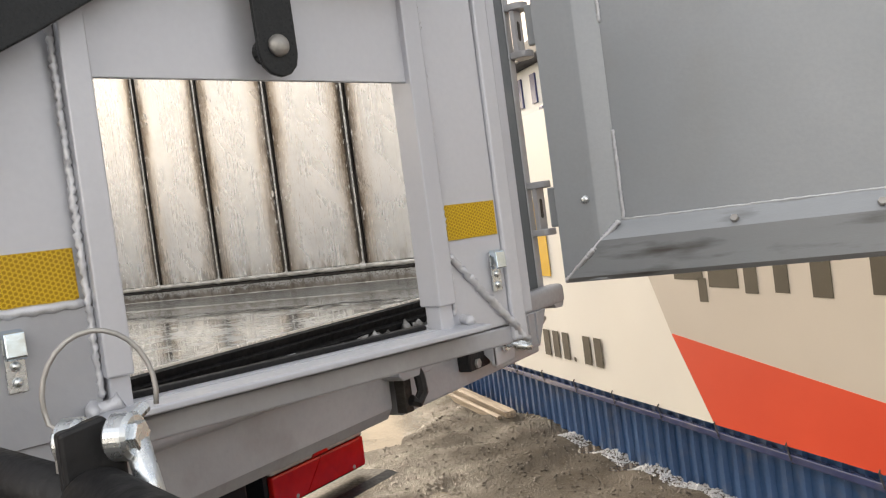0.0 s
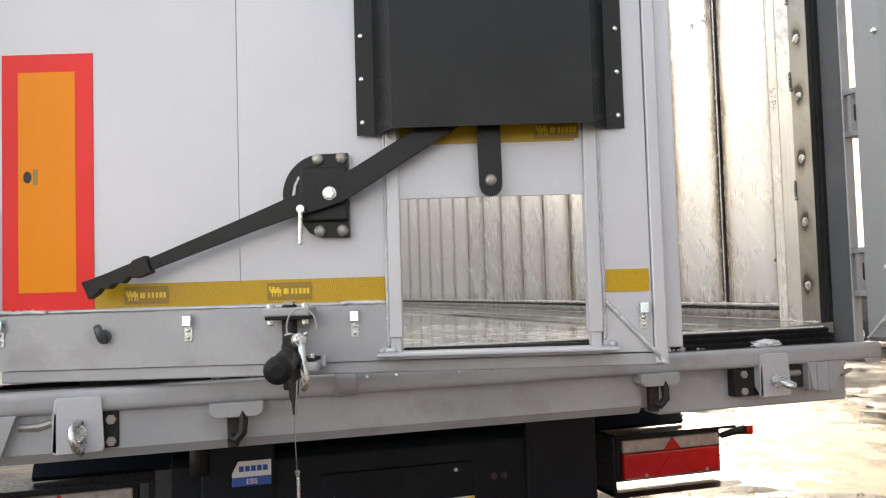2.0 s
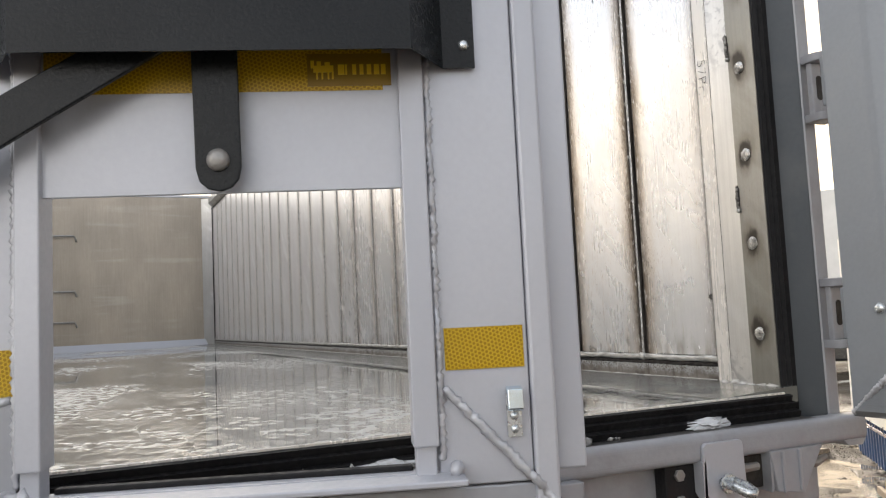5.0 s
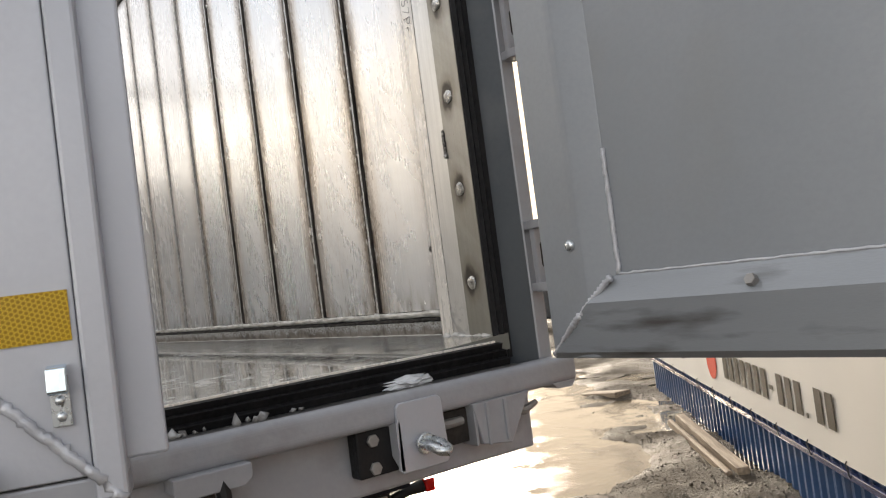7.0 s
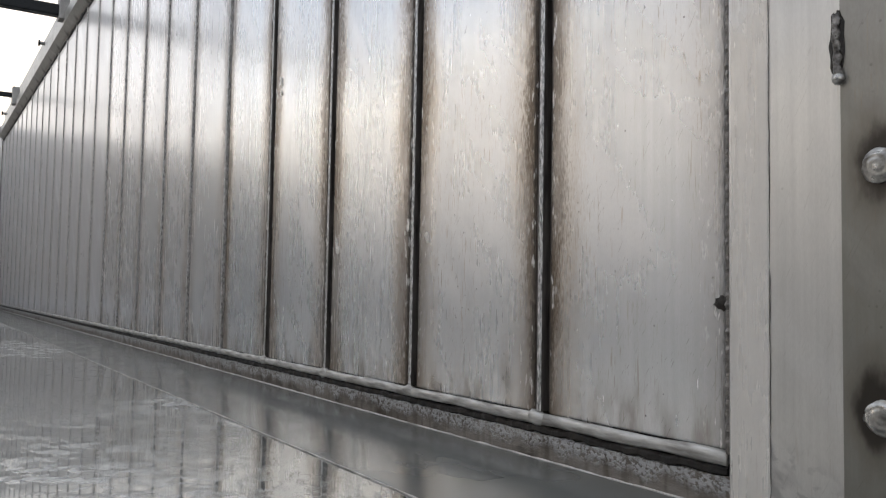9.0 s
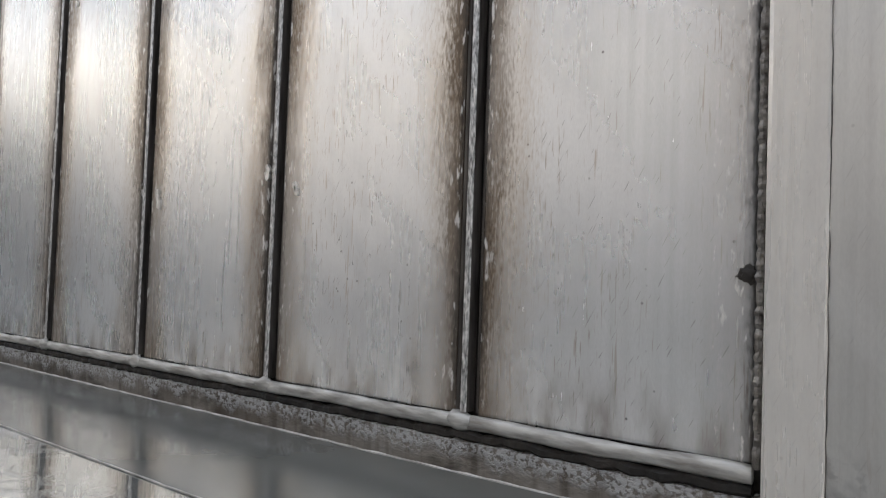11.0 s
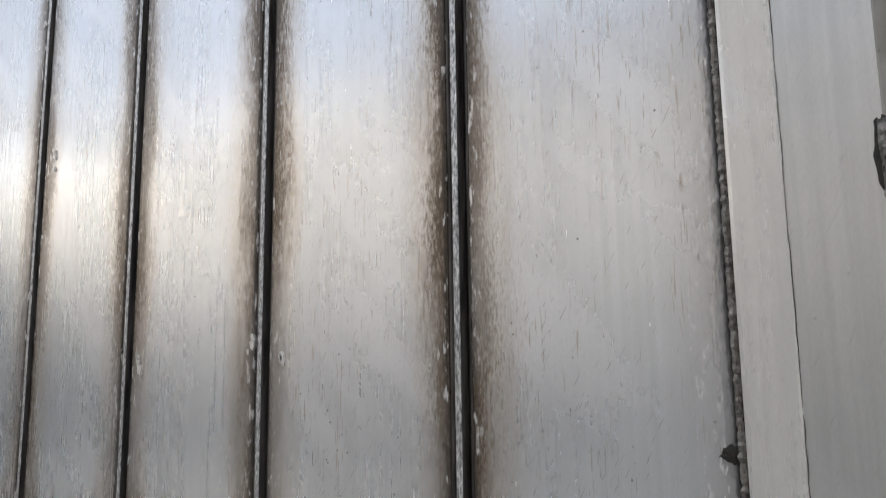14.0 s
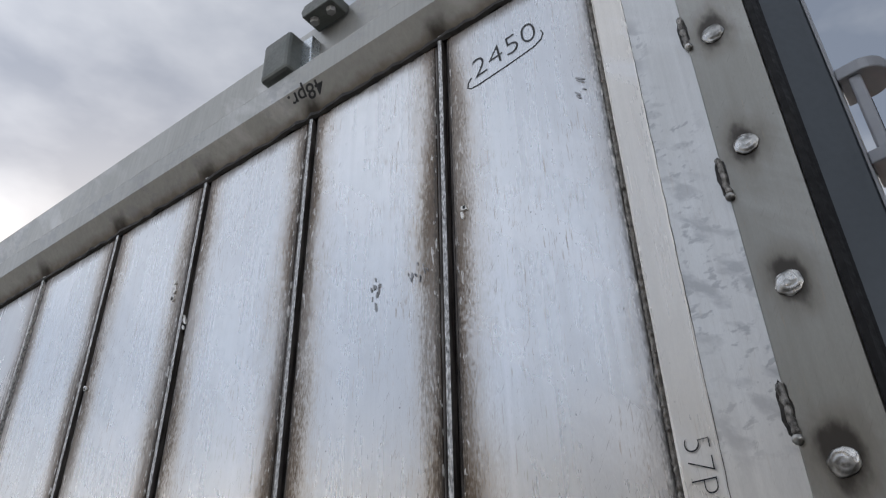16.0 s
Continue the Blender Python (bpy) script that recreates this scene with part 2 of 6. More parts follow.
TIMBER = surface("weathered_timber", (0.20, 0.15, 0.105), (0.46, 0.37, 0.27), (0.6, 0.8), 0, 6, 40, 0.3, stretch=(0.6, 8, 8), dirt=(0.1, 0.08, 0.06), dirt_amount=0.4)
WALL_WHITE = surface("white_cladding", (0.62, 0.61, 0.58), (0.74, 0.73, 0.7), (0.5, 0.65), 0, 0.6, 30, 0.1)
ROOF_DARK = surface("dark_roofing", (0.05, 0.05, 0.055), (0.08, 0.08, 0.085), (0.5, 0.7), 0, 2, 40, 0.1)
CAR_PAINT = surface("dark_grey_car_paint", (0.035, 0.037, 0.04), (0.05, 0.052, 0.056), (0.2, 0.3), 0.3, 2, 200, 0.0, coat=0.7)
TYRE = surface("tyre_rubber", (0.015, 0.015, 0.015), (0.03, 0.03, 0.03), (0.6, 0.8), 0, 8, 90, 0.3)
CAR_GLASS = surface("dark_car_glass", (0.01, 0.012, 0.014), (0.02, 0.022, 0.025), (0.05, 0.1), 0, 2, 50, 0.0, coat=0.8)
CLOD = surface("dark_crumbly_mud", (0.020, 0.016, 0.012), (0.075, 0.060, 0.044), (0.4, 0.8), 0, 22, 90, 0.5, dirt=(0.26, 0.21, 0.15), dirt_amount=0.5)
STONE = surface("wet_gravel", (0.06, 0.05, 0.04), (0.22, 0.19, 0.16), (0.3, 0.7), 0, 18, 60, 0.4)


def ramp_of(m, value, low, high, a=0.0, b=1.0, smooth=False):
    r = node(m, "ShaderNodeMapRange")
    if smooth:
        r.interpolation_type = "SMOOTHSTEP"
    for key, v in (("From Min", low), ("From Max", high), ("To Min", a), ("To Max", b)):
        r.inputs[key].default_value = v
    wire(m, value, r.inputs["Value"])
    return r.outputs["Result"]


def spun(m, angle, scale):
    """Shuffled object coordinates, turned about x before they are stretched."""
    rot = node(m, "ShaderNodeVectorRotate")
    rot.rotation_type = "X_AXIS"
    rot.inputs["Angle"].default_value = angle
    wire(m, coords(m), rot.inputs["Vector"])
    mp = node(m, "ShaderNodeMapping", Scale=scale)
    wire(m, rot.outputs[0], mp.inputs["Vector"])
    return mp.outputs["Vector"]


def times(m, *values):
    out = values[0]
    for v in values[1:]:
        out = math_of(m, "MULTIPLY", out, v)
    return out


def lattice(m, vec, pitch, angles, thin):
    """1 on thin lines drawn at the angles given over the x-z plane, 0 between them."""
    out = None
    for angle in angles:
        dot = node(m, "ShaderNodeVectorMath")
        dot.operation = "DOT_PRODUCT"
        dot.inputs[1].default_value = (math.cos(angle) / pitch, 0, math.sin(angle) / pitch)
        wire(m, vec, dot.inputs[0])
        off = math_of(m, "ABSOLUTE", math_of(m, "SUBTRACT", math_of(m, "FRACT", dot.outputs["Value"]), 0.5))
        line = ramp_of(m, off, 0.0, thin, 1.0, 0.0)
        out = line if out is None else math_of(m, "MAXIMUM", out, line)
    return out


def tape_material():
    """Retroreflective tape: a net of small cells in mustard yellow."""
    m, p = blank("yellow_reflective_tape", 0.3, spec=0.35)
    vec = coords(m, (1, 1, 1), shuffle=False)
    net = lattice(m, vec, 0.0042, (0.15, 0.15 + math.pi / 3, 0.15 + 2 * math.pi / 3), 0.13)
    col = blend(m, times(m, net, 0.75), (0.30, 0.175, 0.002), (0.80, 0.54, 0.03))
    col = blend(m, noise_of(m, vec, 9, 5, 0.4, 0.7, 0, 0.3), col, (0.42, 0.26, 0.006))
    wire(m, col, p.inputs["Base Color"])
    bumped(m, p, net, 0.12, 0.0005)
    return m


def sign_film():
    """Orange reflective film with a fine woven cell net."""
    m, p = blank("orange_reflective_film", 0.35, spec=0.2)
    vec = coords(m, (1, 1, 1), shuffle=False)
    net = lattice(m, vec, 0.0036, (math.pi / 3, 2 * math.pi / 3), 0.2)
    col = blend(m, times(m, net, 0.5), (0.80, 0.26, 0.0), (0.62, 0.185, 0.0))
    wire(m, blend(m, noise_of(m, coords(m, (30, 30, 0.5), False), 1.0, 2, 0.35, 0.65, 0, 0.25), col, (0.66, 0.20, 0.0)), p.inputs["Base Color"])
    return m


TAPE = tape_material()
ORANGE_FILM = sign_film()


def aluminium(name, half=0.0, tint=(0.965, 0.975, 0.985), stain=1.0, rough=(0.23, 0.31), metal=0.72, wipe=0.65, smudge=0.0, pits=1.0, one_side=1.0, joint=None, plugs=False):
    """Mill-finish aluminium: rolled streaks, wipe marks, pits and scratches; half: half the width of a sheet whose long edges are burnt brown by welding."""
    m, p = blank(name, metal=metal)
    wide = coords(m, (1, 1, 0.45))
    streak, cloud = noise_of(m, coords(m, (130, 130, 3.5)), 1.0, 6), noise_of(m, wide, 5.5, 9, 0.32, 0.68)
    mottle = noise_of(m, coords(m, (1, 1, 0.6)), 48.0, 7, 0.25, 0.75)
    gate = noise_of(m, wide, 7.0, 4, 0.40, 0.58)
    col = blend(m, cloud, tint, tuple(0.85 * c for c in tint))
    col = blend(m, times(m, streak, 0.36), col, tuple(0.66 * c for c in tint))
    col = blend(m, times(m, mottle, 0.16), col, tuple(0.60 * c for c in tint))
    swipe = noise_of(m, spun(m, 0.75, (1, 15, 3.2)), 1.0, 7, 0.53, 0.66)
    swept = times(m, swipe, noise_of(m, wide, 3.1, 3, 0.42, 0.58), wipe)
    col = blend(m, swept, col, (0.93, 0.93, 0.93))
    if smudge:
        blot = noise_of(m, coords(m, (1, 1, 1.5)), 62, 6, 0.56, 0.64)
        rub = noise_of(m, spun(m, 0.9, (1, 46, 20)), 1.0, 6, 0.50, 0.62)
        col = blend(m, times(m, math_of(m, "MAXIMUM", blot, rub), noise_of(m, coords(m, (1, 1, 0.8), False), 4.0, 2, 0.50, 0.58), smudge), col, (0.30, 0.30, 0.31))
    dash = noise_of(m, coords(m, (520, 520, 38)), 1.0, 2, 0.63, 0.69)
    long_dash = noise_of(m, coords(m, (300, 300, 16)), 1.0, 2, 0.69, 0.73)
    col = blend(m, times(m, dash, gate, 0.62 * pits), col, (0.34, 0.26, 0.19))
    col = blend(m, times(m, long_dash, 0.5 * pits), col, (0.44, 0.34, 0.245))
    nick = noise_of(m, spun(m, -0.5, (400, 620, 45)), 1.0, 1, 0.70, 0.74)
    col = blend(m, times(m, nick, 0.5 * pits), col, (0.16, 0.14, 0.13))
    dot = node(m, "ShaderNodeTexVoronoi", Scale=75.0)
    wire(m, coords(m), dot.inputs["Vector"])
    speck_dot = times(m, ramp_of(m, dot.outputs["Distance"], 0.05, 0.12, 1.0, 0.0), noise_of(m, wide, 31.0, 1, 0.58, 0.62))
    col = blend(m, times(m, speck_dot, 0.8 * pits), col, (0.07, 0.06, 0.055))
    grit = noise_of(m, coords(m, (1, 1, 0.35)), 620, 3, 0.35, 0.65)
    col = blend(m, times(m, grit, 0.12), col, tuple(0.55 * c for c in tint))
    glint = noise_of(m, spun(m, 0.35, (500, 700, 30)), 1.0, 1, 0.69, 0.73)
    col = blend(m, times(m, glint, 0.3 if half else 0.0), col, (0.98, 0.98, 0.97))
    if half:
        tc, sep = node(m, "ShaderNodeTexCoord"), node(m, "ShaderNodeSeparateXYZ")
        wire(m, tc.outputs["Object"], sep.inputs[0])
        inset = math_of(m, "SUBTRACT", half, math_of(m, "ABSOLUTE", sep.outputs["Y"]))
        side = ramp_of(m, sep.outputs["Y"], -0.02, 0.02, one_side, 1.0)
        wob = noise_of(m, coords(m, (26, 26, 6)), 1.0, 6, 0.25, 0.75, -0.011, 0.011)
        speck = noise_of(m, coords(m, (420, 420, 130)), 1.0, 5, 0.3, 0.7, -0.012, 0.012)
        d = math_of(m, "ADD", math_of(m, "ADD", inset, wob), speck)
        along = times(m, noise_of(m, coords(m, (9, 9, 3.5)), 1.0, 3, 0.35, 0.58, 0.55, 1.0), side)
        tan = ramp_of(m, d, 0.004, 0.074, 1.0, 0.0, True)
        brown = ramp_of(m, d, 0.006, 0.038, 1.0, 0.0, True)
        black = ramp_of(m, math_of(m, "ADD", inset, times(m, speck, 0.35)), 0.001, 0.010, 1.0, 0.0)
        col = blend(m, times(m, tan, along, 0.78 * stain), col, (0.44, 0.345, 0.24))
        col = blend(m, times(m, brown, along, 0.92 * stain), col, (0.105, 0.066, 0.034))
        col = blend(m, times(m, black, 0.72 * stain), col, (0.022, 0.018, 0.015))
        flake = times(m, noise_of(m, coords(m, (150, 150, 42)), 1.0, 4, 0.60, 0.66), ramp_of(m, d, 0.006, 0.030, 1.0, 0.0))
        col = blend(m, times(m, flake, 0.75 * stain), col, (0.86, 0.83, 0.79))
        # soot under the top joint and splash stains above the foot
        high = math_of(m, "ADD", sep.outputs["Z"], math_of(m, "ADD", times(m, wob, 0.7), times(m, speck, 0.4)))
        singe = ramp_of(m, high, 2.896, 2.926, 0.0, 1.0, True)
        col = blend(m, times(m, singe, 0.8), col, (0.085, 0.06, 0.04))
        splash = times(m, ramp_of(m, math_of(m, "ADD", sep.outputs["Z"], times(m, wob, 2.5)), 1.452, 1.51, 1.0, 0.0, True), noise_of(m, coords(m, (40, 40, 14)), 1.0, 6, 0.42, 0.62))
        col = blend(m, times(m, splash, 0.55), col, (0.20, 0.155, 0.115))
        dull = math_of(m, "MAXIMUM", math_of(m, "MAXIMUM", singe, times(m, brown, along)), math_of(m, "MAXIMUM", flake, black))
        wire(m, times(m, math_of(m, "SUBTRACT", 1.0, times(m, dull, 0.75)), metal), p.inputs["Metallic"])
    if plugs:
        # brown scorch round each plug weld
        tc, sep = node(m, "ShaderNodeTexCoord"), node(m, "ShaderNodeSeparateXYZ")
        wire(m, tc.outputs["Object"], sep.inputs[0])
        spans = []
        for start, pitch in ((1.508, 0.1935), (2.0885, 0.1795)):
            cell = math_of(m, "FRACT", math_of(m, "ADD", times(m, math_of(m, "SUBTRACT", sep.outputs["Z"], start), 1 / pitch), 10.5))
            spans.append(times(m, math_of(m, "ABSOLUTE", math_of(m, "SUBTRACT", cell, 0.5)), pitch * 0.66))
        upper = math_of(m, "GREATER_THAN", sep.outputs["Z"], 2.176)
        near = math_of(m, "ADD", spans[0], times(m, upper, math_of(m, "SUBTRACT", spans[1], spans[0])))
        across = math_of(m, "SUBTRACT", sep.outputs["Y"], 0.097)
        d = math_of(m, "SQRT", math_of(m, "ADD", times(m, near, near), times(m, across, across)))
        d = math_of(m, "ADD", d, noise_of(m, coords(m, (1, 1, 0.5)), 34, 5, 0.25, 0.75, -0.009, 0.009))
        col = blend(m, ramp_of(m, d, 0.010, 0.040, 0.62, 0.0, True), col, (0.15, 0.128, 0.10))
        col = blend(m, ramp_of(m, d, 0.011, 0.022, 0.85, 0.0, True), col, (0.035, 0.03, 0.026))
    if joint:
        # soot that the welding of each rib left on the rail's lower fold
        tc, sep = node(m, "ShaderNodeTexCoord"), node(m, "ShaderNodeSeparateXYZ")
        wire(m, tc.outputs["Object"], sep.inputs[0])
        cell = math_of(m, "FRACT", math_of(m, "ADD", times(m, math_of(m, "SUBTRACT", sep.outputs["Y"], joint[0]), 1 / joint[1]), 10.5))
        off = times(m, math_of(m, "ABSOLUTE", math_of(m, "SUBTRACT", cell, 0.5)), joint[1])
        off = math_of(m, "ADD", off, noise_of(m, coords(m, (30, 30, 12)), 1.0, 5, 0.25, 0.75, -0.010, 0.010))
        rise = math_of(m, "ADD", math_of(m, "SUBTRACT", sep.outputs["Z"], joint[2]), noise_of(m, coords(m, (40, 40, 40)), 1.0, 5, 0.25, 0.75, -0.006, 0.006))
        streaks = times(m, ramp_of(m, off, 0.006, 0.034, 1.0, 0.0, True), ramp_of(m, rise, 0.010, 0.048, 1.0, 0.0, True))
        band = ramp_of(m, rise, 0.002, 0.030, 0.85, 0.0, True)
        col = blend(m, band, col, (0.15, 0.115, 0.08))
        col = blend(m, times(m, streaks, 0.85), col, (0.035, 0.028, 0.022))
    wire(m, col, p.inputs["Base Color"])
    mixed = math_of(m, "ADD", times(m, streak, 0.35), math_of(m, "ADD", times(m, cloud, 0.45), times(m, mottle, 0.2)))
    rr = math_of(m, "ADD", ramp_of(m, mixed, 0.0, 1.0, rough[0], rough[1]), times(m, swept, 0.06))
    wire(m, rr, p.inputs["Roughness"])
    h = math_of(m, "SUBTRACT", math_of(m, "ADD", times(m, streak, 0.5), times(m, mottle, 0.6)), times(m, dash, 0.5))
    bumped(m, p, h, 0.018, 0.001)
    return m


def grained(name, dark, light, scale, rough=(0.3, 0.5), metal=0.8, bump=0.5, gap=(0.38, 0.62)):
    """Ground or oxidised metal with a strong, hard-edged grain."""
    m, p = blank(name, metal=metal)
    g = noise_of(m, coords(m, scale), 1.0, 7, gap[0], gap[1])
    col = blend(m, g, dark, light)
    wire(m, col, p.inputs["Base Color"])
    wire(m, ramp_of(m, g, 0.0, 1.0, rough[1], rough[0]), p.inputs["Roughness"])
    bumped(m, p, g, bump, 0.001)
    return m


ALU_PANEL = aluminium("mill_aluminium_panel", half=0.1393)
# Farther panels: weaker burn, with tint and metal changed to imitate the light there.
ALU_PANEL_FAR = aluminium("burnt_panel_far_light", half=0.1393, tint=(0.88, 0.87, 0.86), stain=0.36, rough=(0.26, 0.34), metal=0.5, pits=0.5)
ALU_PANEL_MID = aluminium("burnt_panel_mid_light", half=0.1393, tint=(0.92, 0.91, 0.90), stain=0.55, metal=0.58, pits=0.7)
ALU_PANEL_END = aluminium("mill_aluminium_end_panel", half=0.1281, one_side=0.25)
# Unseen left wall: finish chosen only to bounce soft light onto the right wall.
ALU_BOUNCE = aluminium("bounce_tuned_panel", half=0.1393, tint=(0.92, 0.92, 0.92), rough=(0.5, 0.62), metal=0.3, stain=0.5, wipe=0.2)
ALU = aluminium("mill_aluminium", tint=(0.72, 0.715, 0.70), rough=(0.28, 0.46), smudge=0.0, pits=0.3)
ALU_WEB = aluminium("smudged_aluminium_web", tint=(0.74, 0.735, 0.715), rough=(0.30, 0.46), metal=0.75, smudge=0.6, pits=0.25, wipe=0.2)
# Cream tint imitates light on the pillar strip; also used for pale metal.
ALU_PALE_AND_LIT = aluminium("brushed_pale_and_lit_aluminium", tint=(0.99, 0.95, 0.885), rough=(0.22, 0.32), metal=0.32, pits=0.3, wipe=0.6)
ALU_DARK = aluminium("grey_brown_steel_plate", tint=(0.35, 0.34, 0.305), rough=(0.30, 0.46), metal=0.75, pits=0.4, wipe=0.12, plugs=True)
ALU_FRONT = aluminium("dull_front_sheet", tint=(0.42, 0.375, 0.32), rough=(0.32, 0.5), wipe=0.1, pits=0.5)
# Tint darkened to imitate shade on the downward fold, besides dirt and soot.
ALU_RAIL = aluminium("shaded_dirty_aluminium_rail", tint=(0.46, 0.455, 0.425), rough=(0.33, 0.5), metal=0.65, wipe=0.3, smudge=0.5, pits=0.5, joint=(0.527, 0.3065, 2.946))
ALU_RIB = grained("ground_rib_edge", (0.16, 0.155, 0.15), (0.80, 0.79, 0.77), (430, 430, 130), (0.35, 0.55), 0.55, 0.5, (0.32, 0.66))
FOOT = grained("foot_bead_metal", (0.27, 0.25, 0.225), (0.62, 0.61, 0.58), (90, 26, 160), (0.4, 0.6), 0.35, 0.3, (0.3, 0.62))
# Farther flange, paler and browner to imitate the light deeper in.
FLANGE_FAR_LIGHT = grained("flange_far_light", (0.17, 0.13, 0.10), (0.42, 0.365, 0.305), (120, 120, 12), (0.35, 0.6), 0.25, 0.3)
# Soot on the near flanges, and painted shade for the rib sides.
SOOT_AND_SHADE = grained("sooty_flange_and_rib_shade", (0.04, 0.034, 0.030), (0.16, 0.142, 0.128), (120, 120, 12), (0.35, 0.6), 0.4, 0.3)
PLUG = grained("bright_plug_weld", (0.16, 0.155, 0.145), (0.66, 0.65, 0.62), (70, 70, 70), (0.22, 0.4), 0.85, 0.4, (0.35, 0.65))
# Black for grime, and for the painted shade of gaps, slots and holes.
GRIME_AND_SHADE = surface("black_grime_and_gap_shade", (0.010, 0.009, 0.008), (0.035, 0.028, 0.022), (0.5, 0.8), 0, 30, 120, 0.4)


def crust():
    """A foot strip eaten by salt: brown-grey metal under white, crumbly oxide."""
    m, p = blank("oxidised_skirt", 0.6, 0.25)
    vec = coords(m, (1, 0.5, 1))
    col = blend(m, noise_of(m, vec, 14, 6), (0.16, 0.135, 0.11), (0.33, 0.305, 0.275))
    col = blend(m, noise_of(m, vec, 45, 6, 0.52, 0.7, 0, 0.7), col, (0.036, 0.029, 0.021))
    run = noise_of(m, coords(m, (70, 70, 5)), 1.0, 5, 0.48, 0.66, 0, 0.6)
    col = blend(m, run, col, (0.075, 0.056, 0.04))
    tc, sep = node(m, "ShaderNodeTexCoord"), node(m, "ShaderNodeSeparateXYZ")
    wire(m, tc.outputs["Object"], sep.inputs[0])
    edge = math_of(m, "ADD", sep.outputs["Z"], noise_of(m, coords(m, (1, 1, 0.4)), 26, 7, 0.25, 0.75, -0.013, 0.013))
    white = times(m, noise_of(m, coords(m, (1, 0.7, 0.8)), 310, 5, 0.40, 0.56), ramp_of(m, edge, 1.405, 1.417))
    col = blend(m, times(m, white, 0.85), col, (0.56, 0.56, 0.56))
    wire(m, col, p.inputs["Base Color"])
    bumped(m, p, math_of(m, "ADD", white, noise_of(m, vec, 90, 5)), 0.6, 0.002)
    return m


SKIRT = crust()


def wet_floor():
    """Aluminium floor: still water films, drifts of icy scum and dull damp patches."""
    m, p = blank("wet_aluminium_floor", metal=0.55)
    flow = coords(m, (1, 0.4, 1), shuffle=False)
    damp = noise_of(m, flow, 1.5, 5, 0.50, 0.60)
    drift = noise_of(m, flow, 2.3, 6, 0.50, 0.58)
    crumb = noise_of(m, coords(m, (1, 0.8, 1), shuffle=False), 34, 8, 0.47, 0.55)
    fleck = times(m, noise_of(m, coords(m, (1, 0.7, 1), shuffle=False), 60, 6, 0.58, 0.63), noise_of(m, flow, 5, 3, 0.42, 0.56))
    tc, sep = node(m, "ShaderNodeTexCoord"), node(m, "ShaderNodeSeparateXYZ")
    wire(m, tc.outputs["Object"], sep.inputs[0])
    rear = ramp_of(m, math_of(m, "ADD", sep.outputs["Y"], noise_of(m, flow, 4, 5, 0.3, 0.7, -0.4, 0.4)), 0.9, 1.7, 1.0, 0.0)
    slush = times(m, rear, ramp_of(m, sep.outputs["X"], 0.75, 1.0, 1.0, 0.0), noise_of(m, coords(m, (1, 1, 1), shuffle=False), 9, 5, 0.40, 0.52))
    broken = math_of(m, "MAXIMUM", drift, slush)
    icy = math_of(m, "MAXIMUM", times(m, crumb, broken), times(m, fleck, 0.8))
    col = blend(m, damp, (0.43, 0.44, 0.42), (0.61, 0.615, 0.595))
    col = blend(m, noise_of(m, flow, 9, 7, 0.4, 0.7, 0.0, 0.4), col, (0.28, 0.29, 0.275))
    col = blend(m, times(m, icy, 0.75), col, (0.68, 0.70, 0.69))
    wire(m, col, p.inputs["Base Color"])
    dry = math_of(m, "ADD", times(m, damp, 0.20), times(m, icy, 0.25))
    wire(m, math_of(m, "ADD", dry, 0.035), p.inputs["Roughness"])
    h = math_of(m, "ADD", icy, times(m, noise_of(m, flow, 90, 4), icy))
    bumped(m, p, h, 0.2, 0.004)
    p.inputs["Coat Weight"].default_value, p.inputs["Coat Roughness"].default_value = 0.4, 0.02
    return m


WET_FLOOR = wet_floor()
FLOOR_EDGE = surface("damp_grey_floor_edge", (0.17, 0.175, 0.165), (0.27, 0.275, 0.262), (0.10, 0.26), 0.3, 2.2, 25, 0.0, stretch=(1, 0.4, 1))
SMUDGE = surface("dark_rubbed_smudge", (0.24, 0.24, 0.25), (0.46, 0.46, 0.47), (0.35, 0.5), 0.4, 60, 200, 0.0)


def mud():
    m, p = blank("wet_gravelly_mud", spec=0.28)
    vec = coords(m, (1, 1, 1), shuffle=False)
    big, mid, small = noise_of(m, vec, 0.5, 6), noise_of(m, vec, 6, 8), noise_of(m, vec, 45, 6)
    col = blend(m, big, (0.038, 0.029, 0.02), (0.112, 0.088, 0.06))
    col = blend(m, math_of(m, "MULTIPLY", mid, 0.6), col, (0.055, 0.044, 0.032))
    col = blend(m, noise_of(m, vec, 70, 3, 0.6, 0.75, 0, 0.6), col, (0.20, 0.175, 0.14))
    wire(m, col, p.inputs["Base Color"])
    wet = noise_of(m, vec, 0.9, 5, 0.4, 0.62)
    r = node(m, "ShaderNodeMapRange")
    r.inputs["To Min"].default_value, r.inputs["To Max"].default_value = 0.38, 0.85
    wire(m, wet, r.inputs["Value"])
    wire(m, r.outputs["Result"], p.inputs["Roughness"])
    bumped(m, p, math_of(m, "ADD", times(m, mid, 0.35), times(m, math_of(m, "ADD", small, noise_of(m, vec, 140, 4)), 0.4)), 0.9, 0.014)
    return m


MUD = mud()


def water():
    m, p = blank("muddy_water", 0.04, spec=0.35)
    vec = coords(m, (1, 1, 1), shuffle=False)
    silt = noise_of(m, vec, 3.4, 10, 0.42, 0.72)
    wire(m, blend(m, silt, (0.085, 0.066, 0.042), (0.12, 0.095, 0.062)), p.inputs["Base Color"])
    wire(m, math_of(m, "ADD", times(m, silt, 0.16), 0.03), p.inputs["Roughness"])
    bumped(m, p, math_of(m, "ADD", times(m, noise_of(m, vec, 14, 3), 0.1), times(m, silt, noise_of(m, vec, 40, 6))), 0.3, 0.008)
    return m


WATER = water()


